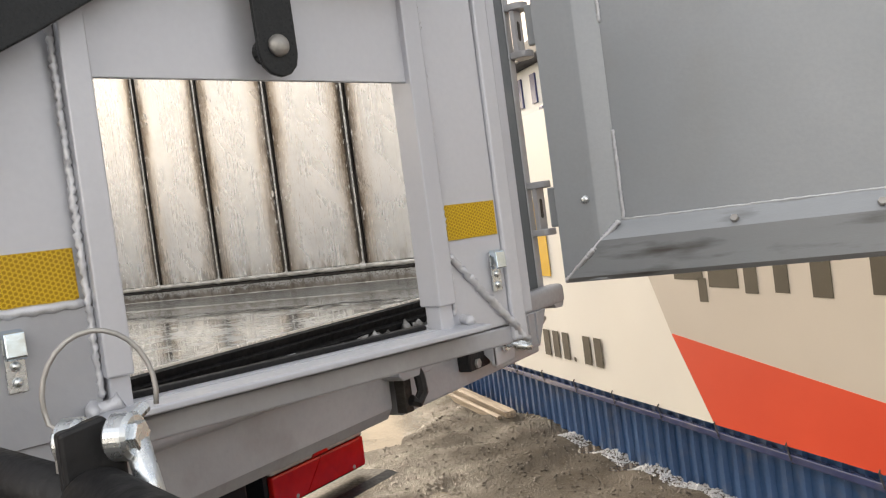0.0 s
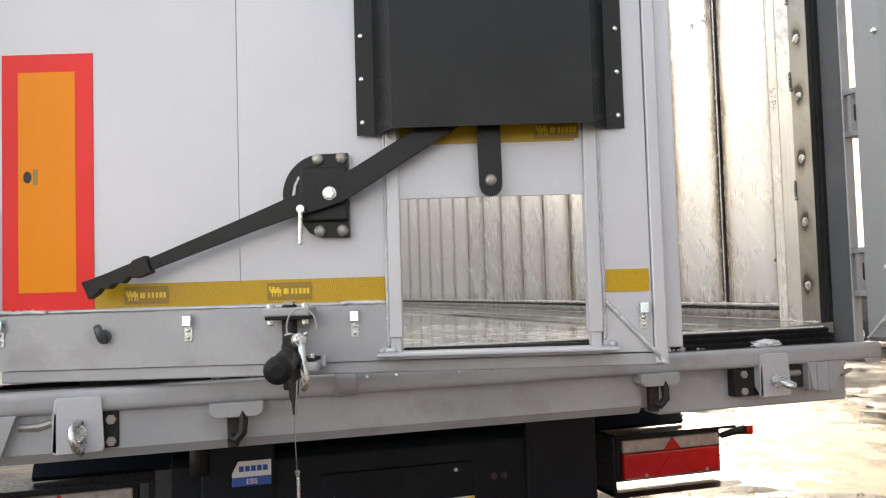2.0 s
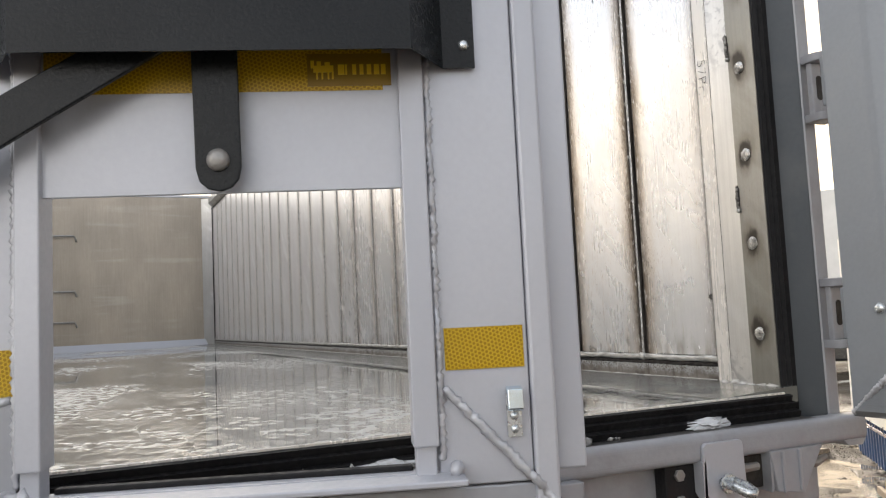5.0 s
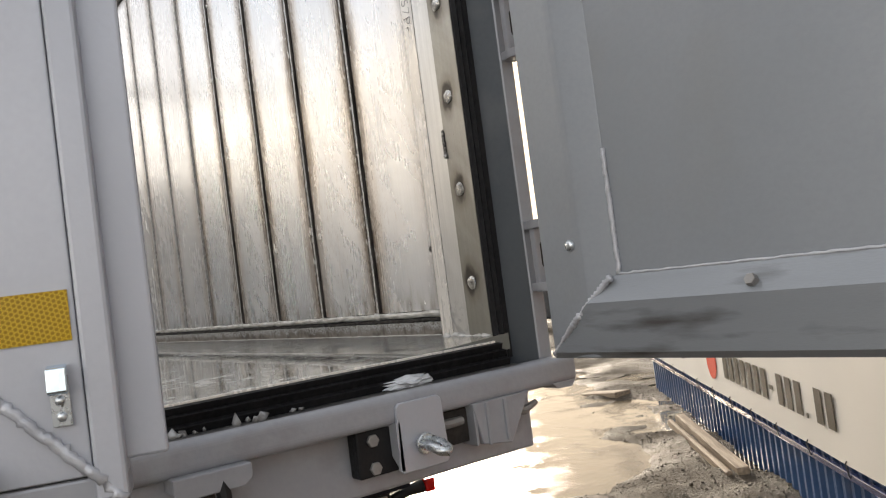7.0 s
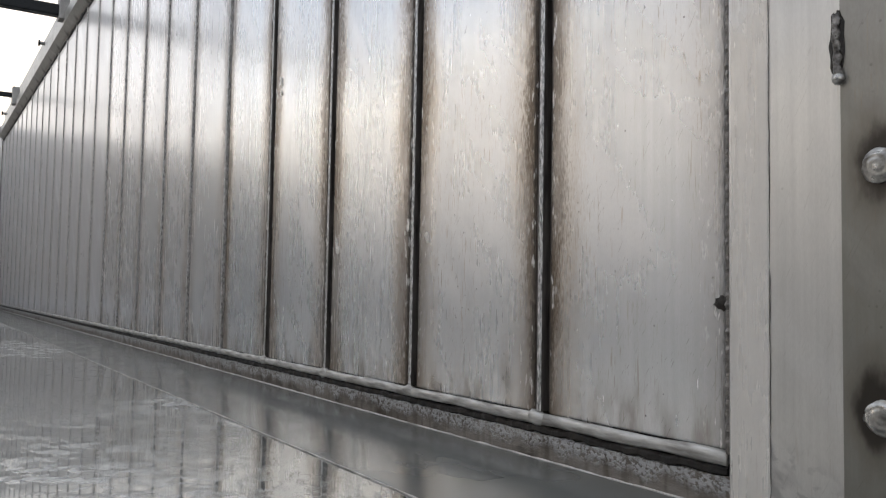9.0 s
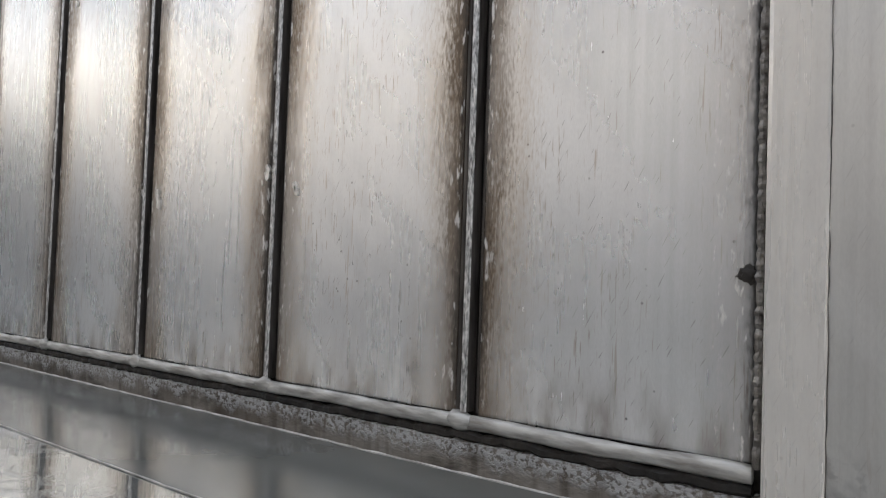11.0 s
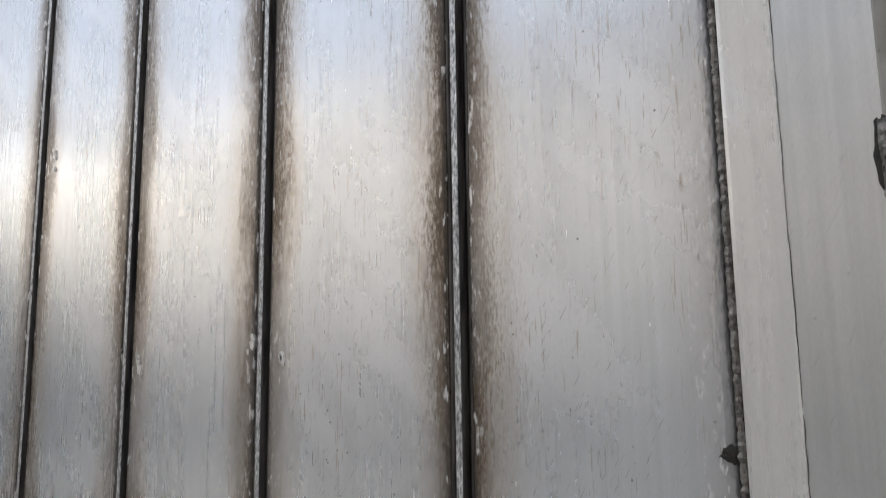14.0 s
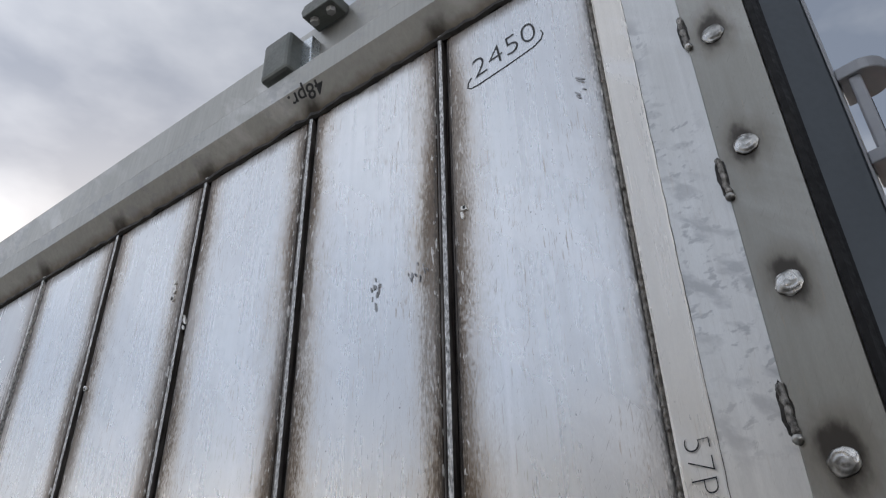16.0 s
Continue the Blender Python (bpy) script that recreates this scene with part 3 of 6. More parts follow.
# ---- mesh helpers ----
def mesh_of(bm, name):
    me = bpy.data.meshes.new(name)
    bm.to_mesh(me)
    bm.free()
    return me


def part(name, bm, material, parent, label="", smooth=False):
    me = mesh_of(bm, name) if isinstance(bm, bmesh.types.BMesh) else bm
    if not me.materials:
        me.materials.append(material)
    if smooth:
        me.shade_smooth()
    ob = new(name, me)
    ob.parent = parent
    if label:
        ob["label"] = label
    return ob


def thing(name, m=None, label="", category="", group="", kind=""):
    ob = new(name)
    ob.empty_display_size = 0.1
    if m is not None:
        ob.matrix_world = m
    return tagged(ob, label, category, group, kind)


def solo(name, bm, material, label="", category="", group="", kind="", m=None, smooth=False):
    """A thing or a piece of the setting that is one mesh."""
    me = mesh_of(bm, name) if isinstance(bm, bmesh.types.BMesh) else bm
    if not me.materials:
        me.materials.append(material)
    if smooth:
        me.shade_smooth()
    ob = new(name, me)
    if m is not None:
        ob.matrix_world = m
    return tagged(ob, label, category, group, kind)


def box(x0, x1, y0, y1, z0, z1, bevel=0.0, bm=None, seg=2):
    own = bmesh.new()
    bmesh.ops.create_cube(own, size=1)
    for v in own.verts:
        v.co = Vector(((x0 + x1) / 2 + v.co.x * (x1 - x0), (y0 + y1) / 2 + v.co.y * (y1 - y0), (z0 + z1) / 2 + v.co.z * (z1 - z0)))
    if bevel:
        bmesh.ops.bevel(own, geom=own.edges[:], offset=bevel, segments=seg, affect="EDGES", profile=0.5)
    return join(own, bm)


def join(own, bm):
    if bm is None:
        return own
    me = bpy.data.meshes.new("joined")
    own.to_mesh(me)
    own.free()
    bm.from_mesh(me)
    bpy.data.meshes.remove(me)
    return bm


def prism(outline, axis, a, b, bevel=0.0, bm=None):
    """An outline of (p, q) pairs pushed along an axis from a to b. axis x: (y, z); y: (x, z); z: (x, y)."""
    own = bmesh.new()
    place = {"x": lambda p, q, s: (s, p, q), "y": lambda p, q, s: (p, s, q), "z": lambda p, q, s: (p, q, s)}[axis]
    low = [own.verts.new(place(p, q, a)) for p, q in outline]
    high = [own.verts.new(place(p, q, b)) for p, q in outline]
    own.faces.new(low)
    own.faces.new(high[::-1])
    n = len(outline)
    for i in range(n):
        own.faces.new((low[i], high[i], high[(i + 1) % n], low[(i + 1) % n]))
    bmesh.ops.recalc_face_normals(own, faces=own.faces[:])
    if bevel:
        bmesh.ops.bevel(own, geom=own.edges[:], offset=bevel, segments=2, affect="EDGES", profile=0.5)
    return join(own, bm)


def sweep(points, radius, sides=10, bm=None, caps=True):
    """A round bar through points; radius: one number or one a point."""
    own = bmesh.new()
    pts = [Vector(p) for p in points]
    rad = radius if isinstance(radius, (list, tuple)) else [radius] * len(pts)
    rings, side = [], None
    for i, p in enumerate(pts):
        d = (pts[min(i + 1, len(pts) - 1)] - pts[max(i - 1, 0)]).normalized()
        if side is None:
            side = d.cross(Vector((0, 0, 1)) if abs(d.z) < 0.9 else Vector((1, 0, 0))).normalized()
        side = (side - d * side.dot(d)).normalized()
        up = d.cross(side)
        rings.append([own.verts.new(p + rad[i] * (math.cos(k * math.tau / sides) * side + math.sin(k * math.tau / sides) * up)) for k in range(sides)])
    for a, b in zip(rings, rings[1:]):
        for k in range(sides):
            own.faces.new((a[k], a[(k + 1) % sides], b[(k + 1) % sides], b[k]))
    if caps:
        own.faces.new(rings[0][::-1])
        own.faces.new(rings[-1])
    bmesh.ops.recalc_face_normals(own, faces=own.faces[:])
    return join(own, bm)


def rod(a, b, r, sides=16, bm=None, chamfer=0.0):
    a, b = Vector(a), Vector(b)
    if chamfer:
        d = (b - a).normalized() * chamfer
        return sweep([a, a + d, b - d, b], [r - chamfer, r, r, r - chamfer], sides, bm)
    return sweep([a, b], r, sides, bm)


def bead(a, b, r, step=0.007, flat=0.0, bm=None, wander=0.25, ripple=0.78):
    """A weld bead from a to b: overlapping ripples of uneven size."""
    a, b = Vector(a), Vector(b)
    n = max(3, int((b - a).length / step))
    pts, rad = [], []
    rng = random.Random(int((a.x * 131 + a.y * 717 + a.z * 337 + b.z * 91) * 1000))
    for i in range(n + 1):
        f = i / n
        swell = 1.0 + 0.25 * max(0.0, noise.noise(Vector((f * (b - a).length * 7, a.x * 3, a.z * 5))))
        pts.append(a.lerp(b, f) + Vector((rng.uniform(-1, 1), rng.uniform(-1, 1), rng.uniform(-1, 1))) * r * wander)
        rad.append(r * swell * (1.0 if i % 2 else ripple) * rng.uniform(0.85, 1.12))
    return sweep(pts, rad, 7, bm)


def disc(center, normal, r, thick, dome=0.0, sides=20, bm=None):
    """A round head: a short drum with a domed top, standing on center along normal."""
    c, n = Vector(center), Vector(normal).normalized()
    if dome:
        pts = [c, c + n * thick, c + n * (thick + dome * 0.6), c + n * (thick + dome * 0.92), c + n * (thick + dome)]
        return sweep(pts, [r, r, r * 0.8, r * 0.45, r * 0.08], sides, bm)
    return sweep([c, c + n * thick * 0.8, c + n * thick], [r, r, r * 0.9], sides, bm)


def hexagon(center, normal, r, thick, bm=None):
    c, n = Vector(center), Vector(normal).normalized()
    return sweep([c, c + n * thick * 0.85, c + n * thick], [r, r, r * 0.88], 6, bm)


def sheet(x, y, heights):
    """A grid of faces over the coordinates x and y with the heights given (rows along y)."""
    me = bpy.data.meshes.new("sheet")
    nx, ny = len(x), len(y)
    gx, gy = np.meshgrid(x, y)
    verts = np.stack([gx.ravel(), gy.ravel(), heights.ravel()], 1)
    i = np.arange(nx * ny).reshape(ny, nx)
    faces = np.stack([i[:-1, :-1].ravel(), i[:-1, 1:].ravel(), i[1:, 1:].ravel(), i[1:, :-1].ravel()], 1)
    me.from_pydata(verts.tolist(), [], faces.tolist())
    me.shade_smooth()
    return me


# ---- ground, yard ----
GROUND = 0.08
FENCE_AT = pose(5.42, 2.84, 0, 0, 0, 50.8)


def ground_height(gx, gy):
    h = np.zeros_like(gx)
    rng = np.random.RandomState(4)
    for wave, size in ((5.0, 0.024), (2.1, 0.020), (0.9, 0.016), (0.4, 0.011), (0.21, 0.003), (0.13, 0.002)):
        for _ in range(4):
            a, ph = rng.uniform(0, math.tau), rng.uniform(0, math.tau)
            h += size * np.sin((gx * math.cos(a) + gy * math.sin(a)) * math.tau / wave + ph) / 2
    pools = [(4.7, 4.2, 1.7, 1.5), (3.9, 3.3, 1.0, 0.8), (6.6, 6.3, 1.5, 1.4), (2.9, 6.7, 0.9, 0.7), (7.6, 9.5, 1.6, 0.8), (5.0, 3.75, 1.1, 0.6), (3.95, 2.75, 0.5, 0.4)]
    for cx, cy, rx, ry in pools:
        h -= 0.040 * np.exp(-(((gx - cx) / rx) ** 2 + ((gy - cy) / ry) ** 2) ** 2)
    # a low bank of gravel along the fence
    s, n = (gx - 5.42) * 0.632 + (gy - 2.84) * 0.775, -(gx - 5.42) * 0.775 + (gy - 2.84) * 0.632
    h += 0.028 * np.exp(-((n - 0.45) / 0.5) ** 2) * (np.abs(s) < 30)
    return h


far = [-2500.0, -600.0, -150.0, -60.0, -30.0, -16.0]
ax = np.r_[far, np.arange(-9, 0, 0.5), np.arange(0, 10.5, 0.05), np.arange(11, 20, 0.5), 26, 40, 80, 200, 700, 2500]
ay = np.r_[far, np.arange(-9, -2, 0.5), np.arange(-2, 9.5, 0.05), np.arange(10, 26, 0.5), 34, 60, 120, 300, 900, 2500]
mx, my = np.meshgrid(ax, ay)
fade = np.exp(-((np.hypot(mx - 4, my - 4) / 22) ** 4))
solo("ground", sheet(ax, ay, GROUND + ground_height(mx, my) * fade), MUD, "muddy yard of wet brown earth and gravel", "ground", kind="structure")
solo("water", box(0.9, 14, -1.5, 22, GROUND - 0.2, GROUND - 0.018), WATER, "shallow brown puddles lying on the muddy yard", "puddle", kind="structure")


def scatter(name, count, place, size, material, label, category):
    """Many small uneven lumps in one mesh."""
    rng = random.Random(11)
    verts, faces = [], []
    for _ in range(count):
        x, y, z, s = place(rng)
        s *= rng.uniform(*size)
        turn = Euler((rng.uniform(0, 3), rng.uniform(0, 3), rng.uniform(0, 6))).to_matrix()
        base = len(verts)
        for cx, cy, cz in ((1, 0, 0), (-1, 0, 0), (0, 1, 0), (0, -1, 0), (0, 0, 0.6), (0, 0, -0.6)):
            verts.append(tuple(Vector((x, y, z)) + turn @ Vector((cx * rng.uniform(0.6, 1.2), cy * rng.uniform(0.6, 1.2), cz)) * s))
        for a, b, c in ((0, 2, 4), (2, 1, 4), (1, 3, 4), (3, 0, 4), (2, 0, 5), (1, 2, 5), (3, 1, 5), (0, 3, 5)):
            faces.append((base + a, base + b, base + c))
    me = bpy.data.meshes.new(name)
    me.from_pydata(verts, [], faces)
    me.shade_smooth()
    return solo(name, me, material, label, category, kind="stuff")


def by_fence(low, high, s0, s1):
    def place(rng):
        s, n = rng.uniform(s0, s1), rng.uniform(low, high)
        p = FENCE_AT @ Vector((s, n, 0))
        g = float(ground_height(np.array([p.x]), np.array([p.y]))[0])
        return p.x, p.y, GROUND + g, 1.0
    return place


scatter("gravel", 5200, by_fence(0.02, 2.4, -5.0, 2.6), (0.004, 0.013), STONE, "loose wet gravel and small stones on the mud", "gravel")


def clods(rng):
    s, n = rng.uniform(-5.0, 2.6), abs(rng.gauss(0, 0.75)) + 0.03
    p = FENCE_AT @ Vector((s, n, 0))
    g = float(ground_height(np.array([p.x]), np.array([p.y]))[0])
    return p.x, p.y, GROUND + g, rng.choice((0.4, 0.6, 0.8, 1.0, 1.8))


scatter("mud_clods", 3200, clods, (0.003, 0.009), CLOD, "dark crumbly mud clods and wood chips near the fence", "mud")
scatter("snow", 4500, by_fence(0.0, 0.11, -6.5, -2.0), (0.004, 0.012), SNOW, "dirty melting snow along the foot of the blue fence", "snow")


def timber(m, length, wide, high, label):
    rng = random.Random(length)
    bm = box(0, length, -wide / 2, wide / 2, 0, high, 0.008)
    for v in bm.verts:
        v.co += Vector((0, rng.uniform(-1, 1), rng.uniform(-1, 1))) * 0.004
    return solo("timber_beam", bm, TIMBER, label, "timber", "timbers beside the fence", m=m)


timber(pose(4.37, 1.85, 0.085, 0, 0, 50.5), 1.80, 0.075, 0.07, "weathered squared timber lying beside the blue fence")
timber(pose(6.35, 4.62, 0.07, 0, 6, 80), 0.9, 0.2, 0.06, "short pale plank lying on the mud near the fence end")
timber(pose(4.31, 1.91, 0.08, 0, 0, 50.9), 1.72, 0.035, 0.055, "thin weathered batten lying against the squared timber")


# ---- fence with its banner ----
fence = thing("fence", FENCE_AT, "low blue corrugated metal fence with a glossy navy rail", "fence")
PITCH = 0.105


def corrugated(s0, s1, z0, z1):
    pts, s = [], s0
    while s < s1 - 1e-6:
        for ds, n in ((0, 0.0), (0.25, 0.0), (0.36, 0.022), (0.64, 0.022), (0.75, 0.0)):
            if s + ds * PITCH <= s1:
                pts.append((s + ds * PITCH, n))
        s += PITCH
    pts.append((s1, 0.0))
    bm = bmesh.new()
    rows = [[bm.verts.new((p, n + d, z)) for p, n in pts] for d, z in ((0, z0), (0, z1), (-0.002, z1), (-0.002, z0))]
    for a, b in zip(rows, rows[1:] + rows[:1]):
        for i in range(len(pts) - 1):
            bm.faces.new((a[i], a[i + 1], b[i + 1], b[i]))
    bmesh.ops.recalc_face_normals(bm, faces=bm.faces[:])
    return bm


sheet_mesh = mesh_of(corrugated(0, PITCH * 11, 0.02, 0.56), "fence_sheet")
sheet_mesh.materials.append(FENCE_BLUE)
for k in range(12):
    ob = part("fence_sheet", sheet_mesh, FENCE_BLUE, fence)
    ob.location.x = 2.26 - PITCH * 11 * (k + 1)
part("rail", box(-11.6, 2.26, 0.024, 0.056, 0.386, 0.418, 0.004), RAIL_BLUE, fence, "glossy navy steel rail")
for k in range(10):
    part("post", box(2.2 - k * 1.45, 2.26 - k * 1.45, -0.07, -0.004, 0.0, 2.2, 0.005), FENCE_RAIL, fence)
for k in range(22):
    s = 1.9 - k * 0.46
    part("tie", sweep([(s, 0.062, 0.475), (s + 0.004, 0.068, 0.462), (s - 0.004, 0.061, 0.41), (s + 0.002, 0.045, 0.380)], 0.004, 6), ROOF_DARK, fence)

banner = thing("banner", FENCE_AT, "large cream printed cloth banner with an orange-red wedge", "banner")
nb = bmesh.new()
cols, rowsn = 150, 14
grid = [[nb.verts.new((2.2 - 12.4 * i / cols, 0.057 + 0.006 * noise.noise(Vector((i * 0.21, j * 0.35, 3))), 0.455 + (2.16 - 0.455) * j / rowsn)) for i in range(cols + 1)] for j in range(rowsn + 1)]
for j in range(rowsn):
    for i in range(cols):
        nb.faces.new((grid[j][i], grid[j][i + 1], grid[j + 1][i + 1], grid[j + 1][i]))
part("cloth", nb, BANNER_WHITE, banner, smooth=True)


def printed(name, outline, material, lift, label=""):
    bm = bmesh.new()
    f = bm.faces.new([bm.verts.new((s, lift, z)) for s, z in outline])
    ext = bmesh.ops.extrude_face_region(bm, geom=[f])
    for v in ext["geom"]:
        if isinstance(v, bmesh.types.BMVert):
            v.co.y += 0.002
    bmesh.ops.recalc_face_normals(bm, faces=bm.faces[:])
    return part(name, bm, material, banner, label)


printed("beige_field", [(-2.70, 2.15), (-3.36, 0.85), (-3.61, 0.458), (-10.1, 0.458), (-10.1, 2.15)], BANNER_BEIGE, 0.0625, "beige printed field")
printed("red_wedge", [(-3.36, 0.86), (-3.617, 0.457), (-10.1, 0.457), (-10.1, 0.462), (-6.9, 0.46)], BANNER_RED, 0.0645, "orange-red printed wedge")
printed("yellow_field", [(-2.1, 1.12), (-0.3, 1.12), (-0.3, 1.62), (-2.1, 1.62)], BANNER_YELLOW, 0.0625, "yellow printed block")
# big strokes of dark lettering, and the web line as plain bars
for s0, s1, z0, z1 in ((-3.44, -3.66, 1.13, 1.17), (-3.62, -3.68, 1.03, 1.14), (-3.70, -3.90, 1.10, 1.20), (-3.94, -4.02, 1.08, 1.34), (-4.12, -4.20, 1.09, 1.40), (-4.32, -4.42, 1.08, 1.45), (-4.60, -4.70, 1.1, 1.45), (-4.9, -5.0, 1.1, 1.45)):
    printed("letter_stroke", [(s0, z0), (s1, z0), (s1, z1), (s0, z1)], BANNER_DARK, 0.0645)
for k in range(14):
    s0 = -0.80 - k * 0.135
    if k in (7, 11):
        z0, z1, wide = (0.66, 0.685, 0.06) if k == 7 else (0.595, 0.62, 0.025)
    else:
        z0, z1, wide = 0.595, 0.765, 0.085
    printed("letter_bar", [(s0, z0), (s0 - wide, z0), (s0 - wide, z1), (s0, z1)], BANNER_DARK, 0.0645)
for k in range(9):
    printed("number_bar", [(1.3 - k * 0.12, 0.62), (1.23 - k * 0.12, 0.62), (1.23 - k * 0.12, 0.75), (1.3 - k * 0.12, 0.75)], BANNER_GREY, 0.0645)
printed("round_mark", [(-0.48 + 0.13 * math.cos(a * math.tau / 28), 0.675 + 0.13 * math.sin(a * math.tau / 28)) for a in range(28)], BANNER_RED, 0.0645, "red round mark")

shed = thing("site_building", FENCE_AT @ pose(0, -1.6, 0), "long white site building with a row of narrow blue windows", "building")
part("wall", box(-7, 3.4, -5, 0, 0, 3.12, 0.02), WALL_WHITE, shed)
part("roof", box(-7.2, 3.6, -5.2, 0.2, 3.12, 3.3, 0.02), ROOF_DARK, shed)
for k in range(26):
    part("window", box(-5.9 + k * 0.35, -5.78 + k * 0.35, 0.0, 0.02, 2.70, 3.02, 0.004), FENCE_RAIL, shed)

# ---- far things ----
far_hall = thing("far_hall", pose(-9.5, 27, 0, 0, 0, 10), "distant white hall with a dark roof edge", "building")
part("wall", box(-9, 6, 0, 8, 0, 4.55, 0.05), WALL_WHITE, far_hall)
part("roof", box(-9.3, 6.3, -0.3, 8.3, 4.55, 4.8, 0.03), ROOF_DARK, far_hall)
tank = thing("steel_container", pose(-8.2, 22, 0, 0, 0, 8), "blue steel shipping container standing in the yard", "container")
part("body", box(-5, 1.0, 0, 2.4, 0.15, 2.5, 0.03), FENCE_BLUE, tank)
for k in range(20):
    part("rib", box(-4.9 + k * 0.29, -4.78 + k * 0.29, -0.03, 0.01, 0.3, 2.4, 0.008), FENCE_BLUE, tank)
part("underframe", box(-5, 1, 0.1, 2.3, 0.06, 0.16, 0.01), ROOF_DARK, tank)


def parked_car(m, paint, label):
    car = thing("car", m, label, "car")
    bm = prism([(-2.1, 0.3), (-2.15, 0.62), (-2.0, 0.86), (-1.2, 0.95), (-0.55, 1.40), (0.75, 1.44), (1.55, 1.0), (2.1, 0.92), (2.18, 0.6), (2.1, 0.3)], "y", -0.86, 0.86, 0.05)
    part("body", bm, paint, car)
    part("side_window", prism([(-1.0, 0.98), (-0.5, 1.34), (0.68, 1.37), (1.25, 1.02)], "y", -0.875, -0.855), CAR_GLASS, car)
    part("side_window", prism([(-1.0, 0.98), (-0.5, 1.34), (0.68, 1.37), (1.25, 1.02)], "y", 0.855, 0.875), CAR_GLASS, car)
    for x in (-1.35, 1.35):
        for y in (-0.8, 0.8):
            w = part("wheel", rod((x, y - 0.1, 0.32), (x, y + 0.1, 0.32), 0.32, 28, chamfer=0.03), TYRE, car)
            part("rim", rod((x, y - 0.108, 0.32), (x, y + 0.108, 0.32), 0.2, 20, chamfer=0.02), ZINC, w, "silver wheel rim")
    return car


parked_car(pose(13.6, 10.9, GROUND - 0.02, 0, 0, 140), CAR_PAINT, "dark grey parked car seen past the trailer door")
tower = thing("far_tower", pose(62, 52, 0, 0, 0, 30), "distant pale block of flats on the horizon", "building")
part("wall", box(-4, 4, -4, 4, 0, 11, 0.05), WALL_WHITE, tower)
for j in range(4):
    for k in range(4):
        part("window", box(-3.2 + k * 1.8, -2.2 + k * 1.8, -4.03, -3.98, 1.6 + j * 2.4, 2.9 + j * 2.4), CAR_GLASS, tower)

# ---- trailer body: floor, walls ----
FLOOR_Z, REAR, FRONT = 1.383, 0.03, 8.40
WALL_R, WALL_L = 1.222, -1.122
TOP = 2.938
floor = solo("floor", box(WALL_L + 0.203, WALL_R - 0.203, REAR, FRONT - 0.02, FLOOR_Z - 0.03, FLOOR_Z), WET_FLOOR, "wet aluminium trailer floor with water films and icy scum", "floor", kind="structure")
for sx, xw in ((1, WALL_R), (-1, WALL_L)):
    part("side_strip", prism([(xw - sx * 0.205, FLOOR_Z - 0.02), (xw - sx * 0.205, FLOOR_Z + 0.0015), (xw, FLOOR_Z + 0.012), (xw, FLOOR_Z - 0.02)], "y", REAR, FRONT - 0.02), FLOOR_EDGE, floor, "sloping damp edge plate")
    part("seam", bead((xw - sx * 0.206, 0.3, FLOOR_Z + 0.001), (xw - sx * 0.206, FRONT - 0.05, FLOOR_Z + 0.001), 0.0011, 0.02), FOOT, floor, "raised weld seam")
part("lip", box(WALL_L + 0.07, WALL_R - 0.04, REAR - 0.006, REAR, FLOOR_Z - 0.035, FLOOR_Z + 0.002, 0.001), ALU_PALE_AND_LIT, floor, "bare floor edge")

front_wall = solo("wall_front", box(WALL_L - 0.03, WALL_R + 0.03, FRONT, FRONT + 0.04, FLOOR_Z - 0.03, 3.08), ALU_FRONT, "dull brownish aluminium front wall of the trailer", "wall", kind="structure")
part("corner_post", prism([(WALL_R, FRONT - 0.10), (WALL_R - 0.10, FRONT), (WALL_R, FRONT)], "z", FLOOR_Z, 3.06), ALU, front_wall)
part("corner_post", prism([(WALL_L, FRONT - 0.10), (WALL_L + 0.10, FRONT), (WALL_L, FRONT)], "z", FLOOR_Z, 3.06), ALU, front_wall)
part("baseboard", prism([(FRONT - 0.04, FLOOR_Z), (FRONT - 0.015, FLOOR_Z + 0.07), (FRONT, FLOOR_Z + 0.07), (FRONT, FLOOR_Z)], "x", WALL_L, WALL_R - 0.06), PAINT, front_wall, "grey painted foot plate")
part("top_cap", box(WALL_L, WALL_R, FRONT - 0.01, FRONT + 0.05, 3.075, 3.10, 0.004), PAINT, front_wall)
for z in (2.63, 2.03, 1.70):
    part("step_rung", sweep([(-0.62, FRONT, z - 0.05), (-0.62, FRONT - 0.05, z - 0.045), (-0.60, FRONT - 0.07, z), (-0.22, FRONT - 0.07, z), (-0.20, FRONT - 0.05, z - 0.045), (-0.20, FRONT, z - 0.05)], 0.011, 8), STEEL, front_wall, "bent steel step rung")

